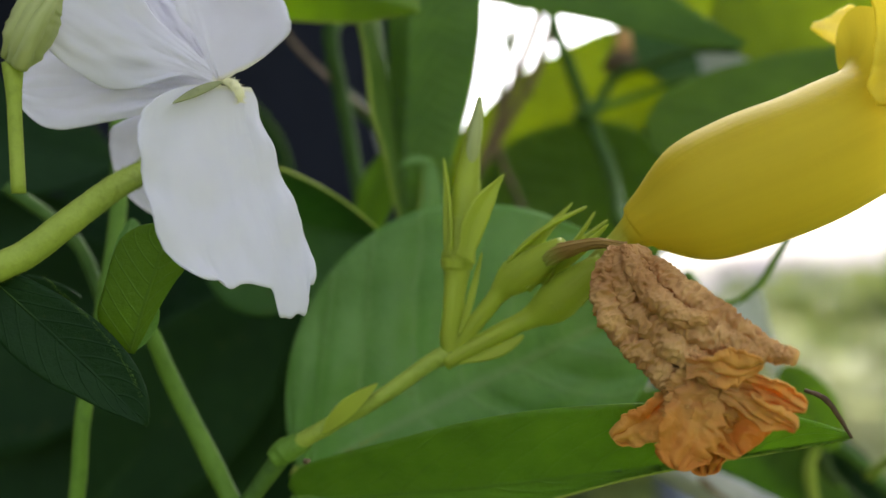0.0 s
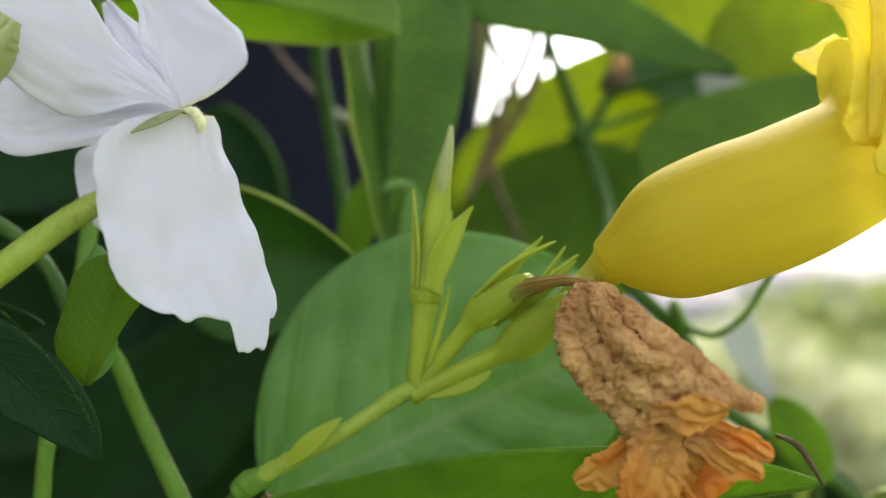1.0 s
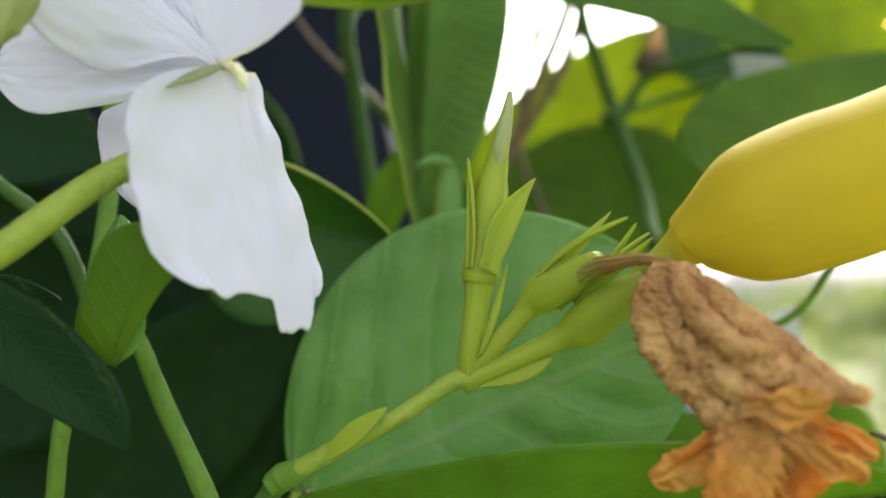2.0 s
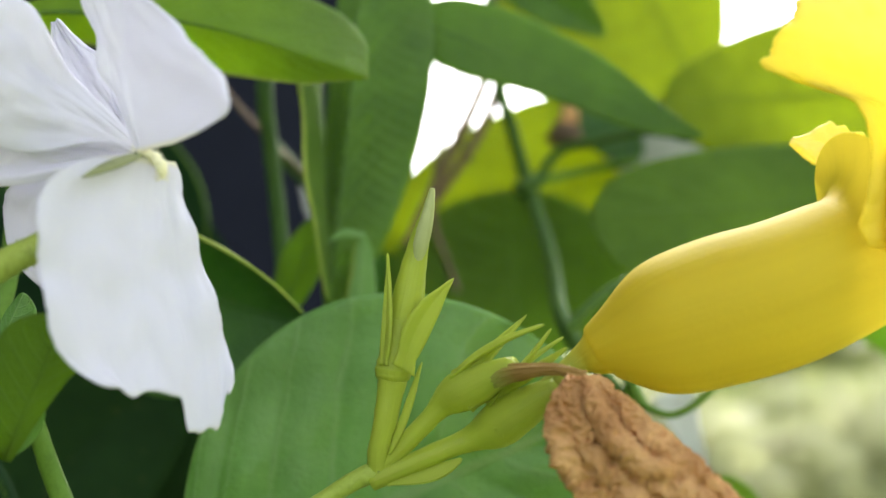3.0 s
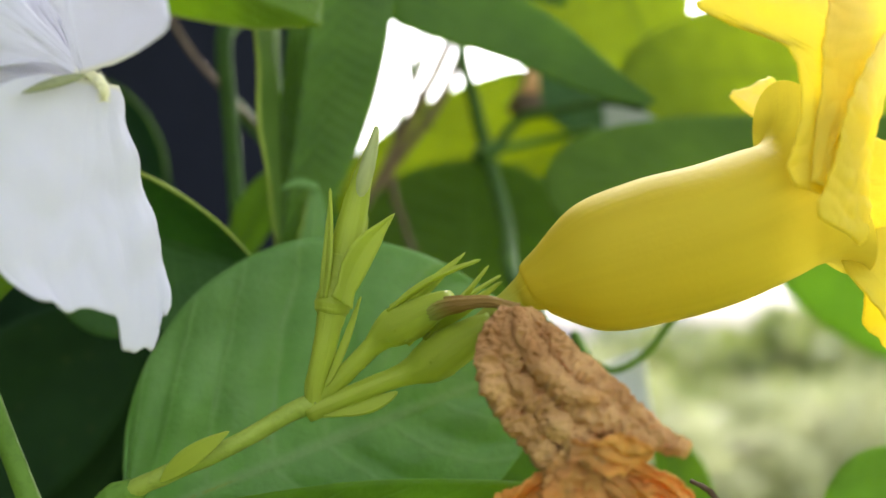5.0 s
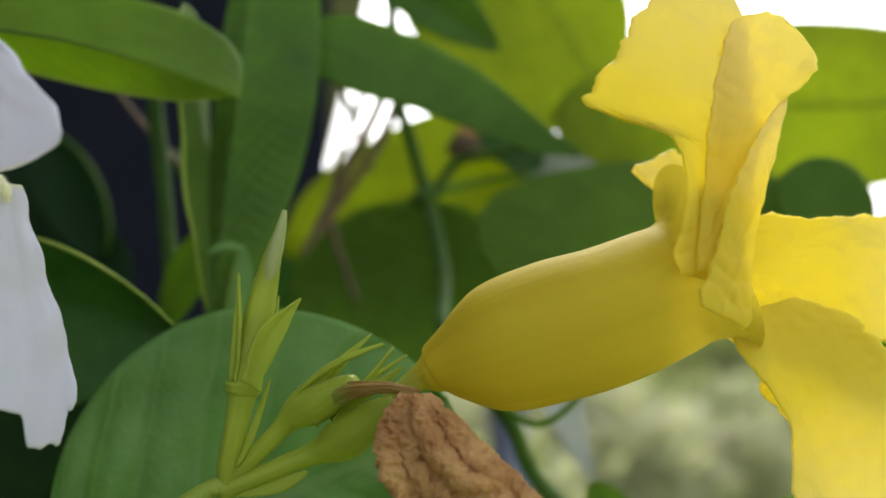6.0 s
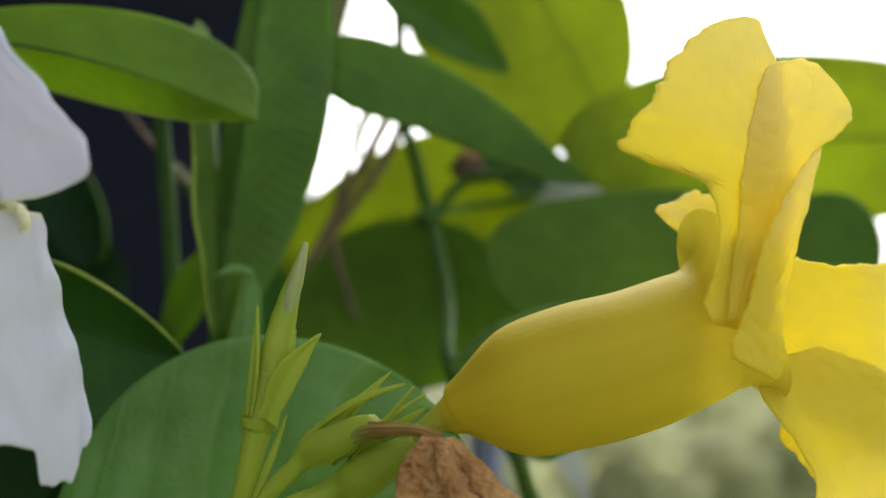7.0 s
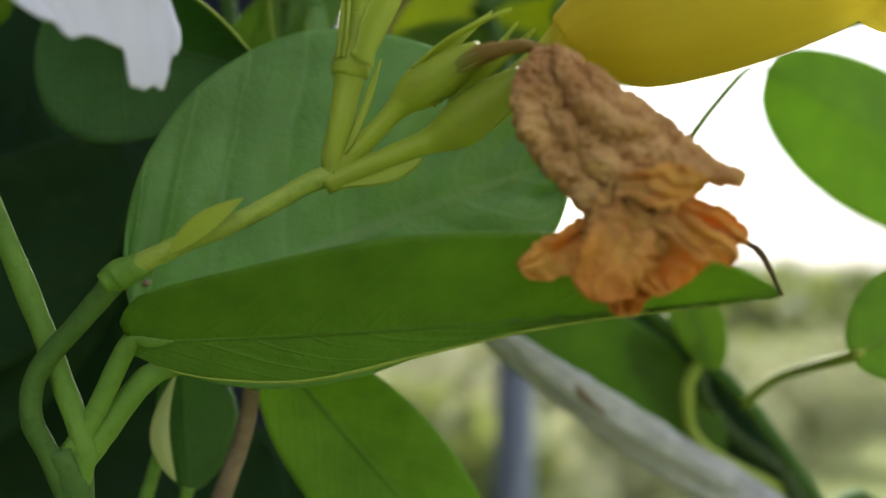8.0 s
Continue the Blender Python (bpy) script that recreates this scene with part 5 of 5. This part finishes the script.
leaf(thicket, (0.1069, 0.1200, 1.5322), (0.1870, 0.1250, 1.4976), (0.1252, 0.1200, 1.5006), LEAF_MID, label="broad green leaf hanging on a thin stalk", other=0.8, peak=0.45, blunt=0.5, fold=8, petiole=[(0.0421, 0.0420, 1.4963), (0.0460, 0.0400, 1.4951), (0.0502, 0.0380, 1.4979), (0.0531, 0.0360, 1.5026), (0.0559, 0.0340, 1.5071), (0.0641, 0.0400, 1.5141)], stalk=0.00055, stalk_material=STEM)
leaf(thicket, (0.0763, 0.0320, 1.4712), (0.0949, 0.0300, 1.4808), (0.0839, 0.0320, 1.4850), LEAF_MID, label="rounded bright green leaf on a slim petiole", other=0.9, peak=0.5, blunt=0.5, petiole=[(0.0784, 0.0700, 1.4592), (0.0769, 0.0540, 1.4659)], stalk=0.0009, stalk_material=STEM_PALE)
leaf(thicket, (0.0630, 0.0920, 1.4946), (0.0704, 0.0920, 1.4770), (0.0699, 0.0920, 1.4888), DRY_WHITE, label="dry grey-white furled leaf with fine pleats", rib=0, right=((0, 4.6), (0.2, 4.2), (0.5, 2.8), (0.8, 1.4), (1, 0.3)), left=((0, 4.4), (0.2, 4.2), (0.5, 3.2), (0.8, 1.6), (1, 0.3)), roll=30, wave=0.12, waves=1.2, ragged=0.06)
stem(thicket, [(0.0442, 0.0550, 1.4943), (0.0416, 0.0480, 1.5002), (0.0421, 0.0420, 1.4963)], [0.0009, 0.0009, 0.0008], STEM)

leaf(thicket, (-0.0178, 0.2120, 1.5567), (-0.0114, 0.2120, 1.5325), (-0.0051, 0.2120, 1.5413), LEAF_DRY, label="pale dry leaf caught between the stems", rib=0, right=((0, 0.3), (0.35, 4.0), (0.62, 7.6), (0.85, 4.5), (1, 0.3)), left=((0, 0.3), (0.5, 1.0), (1, 0.3)), roll=20)
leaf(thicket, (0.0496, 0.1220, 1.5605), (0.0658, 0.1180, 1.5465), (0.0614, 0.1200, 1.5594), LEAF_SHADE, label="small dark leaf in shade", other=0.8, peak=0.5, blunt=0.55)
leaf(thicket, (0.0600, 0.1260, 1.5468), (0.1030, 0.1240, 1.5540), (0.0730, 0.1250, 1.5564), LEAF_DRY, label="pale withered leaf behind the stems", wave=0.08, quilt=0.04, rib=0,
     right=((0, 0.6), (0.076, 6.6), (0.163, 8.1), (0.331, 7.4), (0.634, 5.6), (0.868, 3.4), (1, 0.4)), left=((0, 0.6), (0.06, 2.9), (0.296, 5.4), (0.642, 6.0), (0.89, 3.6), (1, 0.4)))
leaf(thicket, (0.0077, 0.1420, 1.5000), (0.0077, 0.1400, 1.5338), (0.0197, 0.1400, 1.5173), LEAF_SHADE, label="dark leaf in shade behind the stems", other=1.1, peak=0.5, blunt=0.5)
leaf(thicket, (-0.0516, 0.1200, 1.5528), (-0.0367, 0.1200, 1.5238), (-0.0350, 0.1200, 1.5393), LEAF_DARK_SHADED, label="dark leaf with a pale curled rim", margin=STEM, other=0.8, peak=0.5, blunt=0.5, roll=40)

dry = thing("dry_calyx", "small dry brown flower calyx hanging", "calyx")
part("dry_cup", crumple([(0.0461, 0.1060, 1.5580), (0.0459, 0.1060, 1.5544), (0.0451, 0.1060, 1.5508), (0.0445, 0.1060, 1.5476)], [0.0012, 0.0018, 0.0022, 0.0024], 3.3, 0.9, 6, 30, 40, 0.2, 0.0, 0.3), WITHERED, dry)
part("dry_rim", crumple([(0.0449, 0.1050, 1.5518), (0.0445, 0.1050, 1.5490), (0.0443, 0.1050, 1.5470)], [0.0024, 0.0031, 0.0022], 5.7, 0.9, 8, 24, 50, 0.5, 0.0, 0.3), STEM_BROWN, dry, "dark ragged dry rim")

# ---- low down: leaves, dead branch, post, twisted stem ----
low = thing("low_shoot", "green shoot low on the vine with broad leaves", "plant")
stem(low, [(-0.0087, 0.0340, 1.4685), (-0.0100, 0.0350, 1.4604), (-0.0129, 0.0360, 1.4511), (-0.0147, 0.0370, 1.4416), (-0.0156, 0.0400, 1.4172), (-0.012, 0.05, 1.25), (-0.02, 0.08, -0.02)], [0.0011, 0.0012, 0.0013, 0.0014, 0.0018, 0.003, 0.006], STEM_BROWN)
leaf(low, (-0.0072, 0.0340, 1.4727), (0.0272, 0.0400, 1.4332), (0.0170, 0.0350, 1.4603), LEAF_MID, label="broad bright green leaf pointing down", other=0.95, peak=0.45, blunt=0.6, fold=8, quilt=0.012, petiole=[(-0.0089, 0.0340, 1.4666)])
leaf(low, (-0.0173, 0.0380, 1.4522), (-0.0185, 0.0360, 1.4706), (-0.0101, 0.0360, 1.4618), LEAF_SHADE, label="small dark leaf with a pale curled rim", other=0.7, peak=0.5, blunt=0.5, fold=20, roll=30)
part("curled_rim", slab("curled_rim", blade_points((-0.0187, 0.0330, 1.4690), (-0.0187, 0.0350, 1.4542), (-0.0200, 0.0330, 1.4619), other=0.9, peak=0.55, blunt=0.8, sway=0.16, bend=-0.05, fold=24, rows=30, cols=11), 0.0003), BUD_PALE, low, "pale curled leaf rim")
stem(low, [(-0.0173, 0.0380, 1.4529), (-0.0192, 0.0400, 1.4439), (-0.0182, 0.0400, 1.4290)], [0.0009, 0.001, 0.0012], STEM)
stem(low, [(-0.0189, 0.0400, 1.4643), (-0.0221, 0.0400, 1.4549), (-0.0246, 0.0400, 1.4440)], [0.0009, 0.0009, 0.001], STEM)
# filler leaves whose near-black colour carries the deep shade at the left
for b, t, s, m in (((-0.0727, 0.0900, 1.4449), (-0.0323, 0.0850, 1.5042), (-0.0632, 0.0850, 1.4850), LEAF_DARK_SHADED), ((-0.0749, 0.0800, 1.4611), (-0.0321, 0.0750, 1.5031), (-0.0624, 0.0750, 1.4941), LEAF_DARK_SHADED),
                   ((-0.0215, 0.0850, 1.4634), (-0.0512, 0.0900, 1.5136), (-0.0243, 0.0850, 1.4920), LEAF_DARK_SHADED), ((-0.0142, 0.0800, 1.4283), (-0.0087, 0.0800, 1.4525), (-0.0184, 0.0800, 1.4425), LEAF_DARK_SHADED),
                   ((-0.1025, 0.0600, 1.5410), (-0.0576, 0.0580, 1.5283), (-0.0794, 0.0600, 1.5456), LEAF_DARK_SHADED), ((-0.0987, 0.0700, 1.5163), (-0.0664, 0.0660, 1.5203), (-0.0799, 0.0680, 1.5256), LEAF_DARK_SHADED),
                   ((-0.1005, 0.1300, 1.5008), (-0.0306, 0.1250, 1.5251), (-0.0697, 0.1300, 1.5470), LEAF_DARK_SHADED), ((-0.0897, 0.1200, 1.4529), (-0.0324, 0.1180, 1.4799), (-0.0611, 0.1200, 1.4939), LEAF_DARK_SHADED),
                   ((-0.0852, 0.1250, 1.4134), (-0.0178, 0.1220, 1.4527), (-0.0570, 0.1250, 1.4621), LEAF_DARK_SHADED), ((-0.0593, 0.1300, 1.3949), (-0.0002, 0.1280, 1.4415), (-0.0408, 0.1300, 1.4439), LEAF_DARK_SHADED),
                   ((-0.1280, 0.1000, 1.4916), (-0.0620, 0.0960, 1.5047), (-0.0941, 0.0980, 1.5242), LEAF_DARK_SHADED), ((-0.1156, 0.1100, 1.4641), (-0.0462, 0.1080, 1.4855), (-0.0845, 0.1080, 1.4957), LEAF_DARK_SHADED)):
    leaf(low, b, t, s, m, label="large dark green leaf, deep shade put into its colour", peak=0.5, blunt=0.55, fold=8, quilt=0.012)

branch = thing("dead_branch", "weathered grey split wooden branch", "branch")
part("wood", crumple([(0.0254, 0.0640, 1.4757), (0.0375, 0.0650, 1.4666), (0.0561, 0.0660, 1.4545), (0.0801, 0.0680, 1.4401), (0.1207, 0.0720, 1.4161)], [0.001, 0.0027, 0.0039, 0.0045, 0.005], 6.1, 0.7, 4, 90, 60, 0.16), WOOD, branch)
part("split_strip", crumple([(0.0285, 0.0600, 1.4745), (0.0421, 0.0600, 1.4648), (0.0583, 0.0610, 1.4551), (0.0741, 0.0620, 1.4456)], [0.0008, 0.0022, 0.0024, 0.0012], 2.4, 0.5, 3, 70, 40, 0.2), WOOD, branch, "pale split strip of wood")
part("crack", tube("crack", [(0.0401, 0.0600, 1.4671), (0.0444, 0.0595, 1.4625), (0.0510, 0.0600, 1.4572)], [0.0002, 0.0008, 0.0002], 24, 8, 0.4, 3), STEM_BROWN, branch, "dark crack along the wood")
post = thing("post", "slim blue-grey painted metal post", "post")
part("shaft", tube("shaft", [(0.16, 0.6, -0.05), (0.16, 0.6, 0.6), (0.16, 0.6, 1.44)], [0.014, 0.014, 0.014], 8, 20), PIPE, post)
part("cap", tube("cap", [(0.16, 0.6, 1.438), (0.16, 0.6, 1.452)], [0.016, 0.015], 4, 20), PIPE, post)
creeper = thing("creeper", "twisted dark green creeper with small leaves", "plant")
stem(creeper, [(0.0714, 0.0700, 1.4703), (0.0702, 0.0700, 1.4621), (0.0773, 0.0740, 1.4537), (0.0857, 0.0740, 1.4474), (0.0898, 0.0700, 1.4404), (0.1067, 0.0750, 1.4058), (0.1, 0.08, 1.2), (0.1, 0.09, -0.02)], [0.0009, 0.0011, 0.0014, 0.0015, 0.0016, 0.002, 0.004, 0.006], STEM_SHADED, wobble=0.3)
stem(creeper, [(0.0665, 0.0660, 1.4755), (0.0680, 0.0660, 1.4686), (0.0657, 0.0660, 1.4616), (0.0695, 0.0680, 1.4523), (0.0886, 0.0720, 1.4421)], [0.0011, 0.0012, 0.0012, 0.0011, 0.001], STEM_PALE)
leaf(creeper, (0.0267, 0.0720, 1.4752), (0.0754, 0.0720, 1.4484), (0.0550, 0.0700, 1.4757), LEAF_DEEP, label="mid-green leaf in the shade of the branch", other=0.4, peak=0.5, blunt=0.55)
leaf(creeper, (0.0766, 0.0750, 1.4530), (0.0566, 0.0750, 1.4739), (0.0686, 0.0750, 1.4740), LEAF_DARK_SHADED, label="dark green leaf", other=0.5, peak=0.5, blunt=0.5)
leaf(creeper, (0.0766, 0.0780, 1.4653), (0.0894, 0.0780, 1.4417), (0.0758, 0.0780, 1.4493), LEAF_DARK_SHADED, label="dark green leaf", other=0.4, peak=0.5, blunt=0.5)
leaf(creeper, (0.0603, 0.0600, 1.4823), (0.0688, 0.0600, 1.4666), (0.0681, 0.0600, 1.4784), LEAF_OLIVE, label="small mid-green leaf", other=0.8, peak=0.5, blunt=0.5)
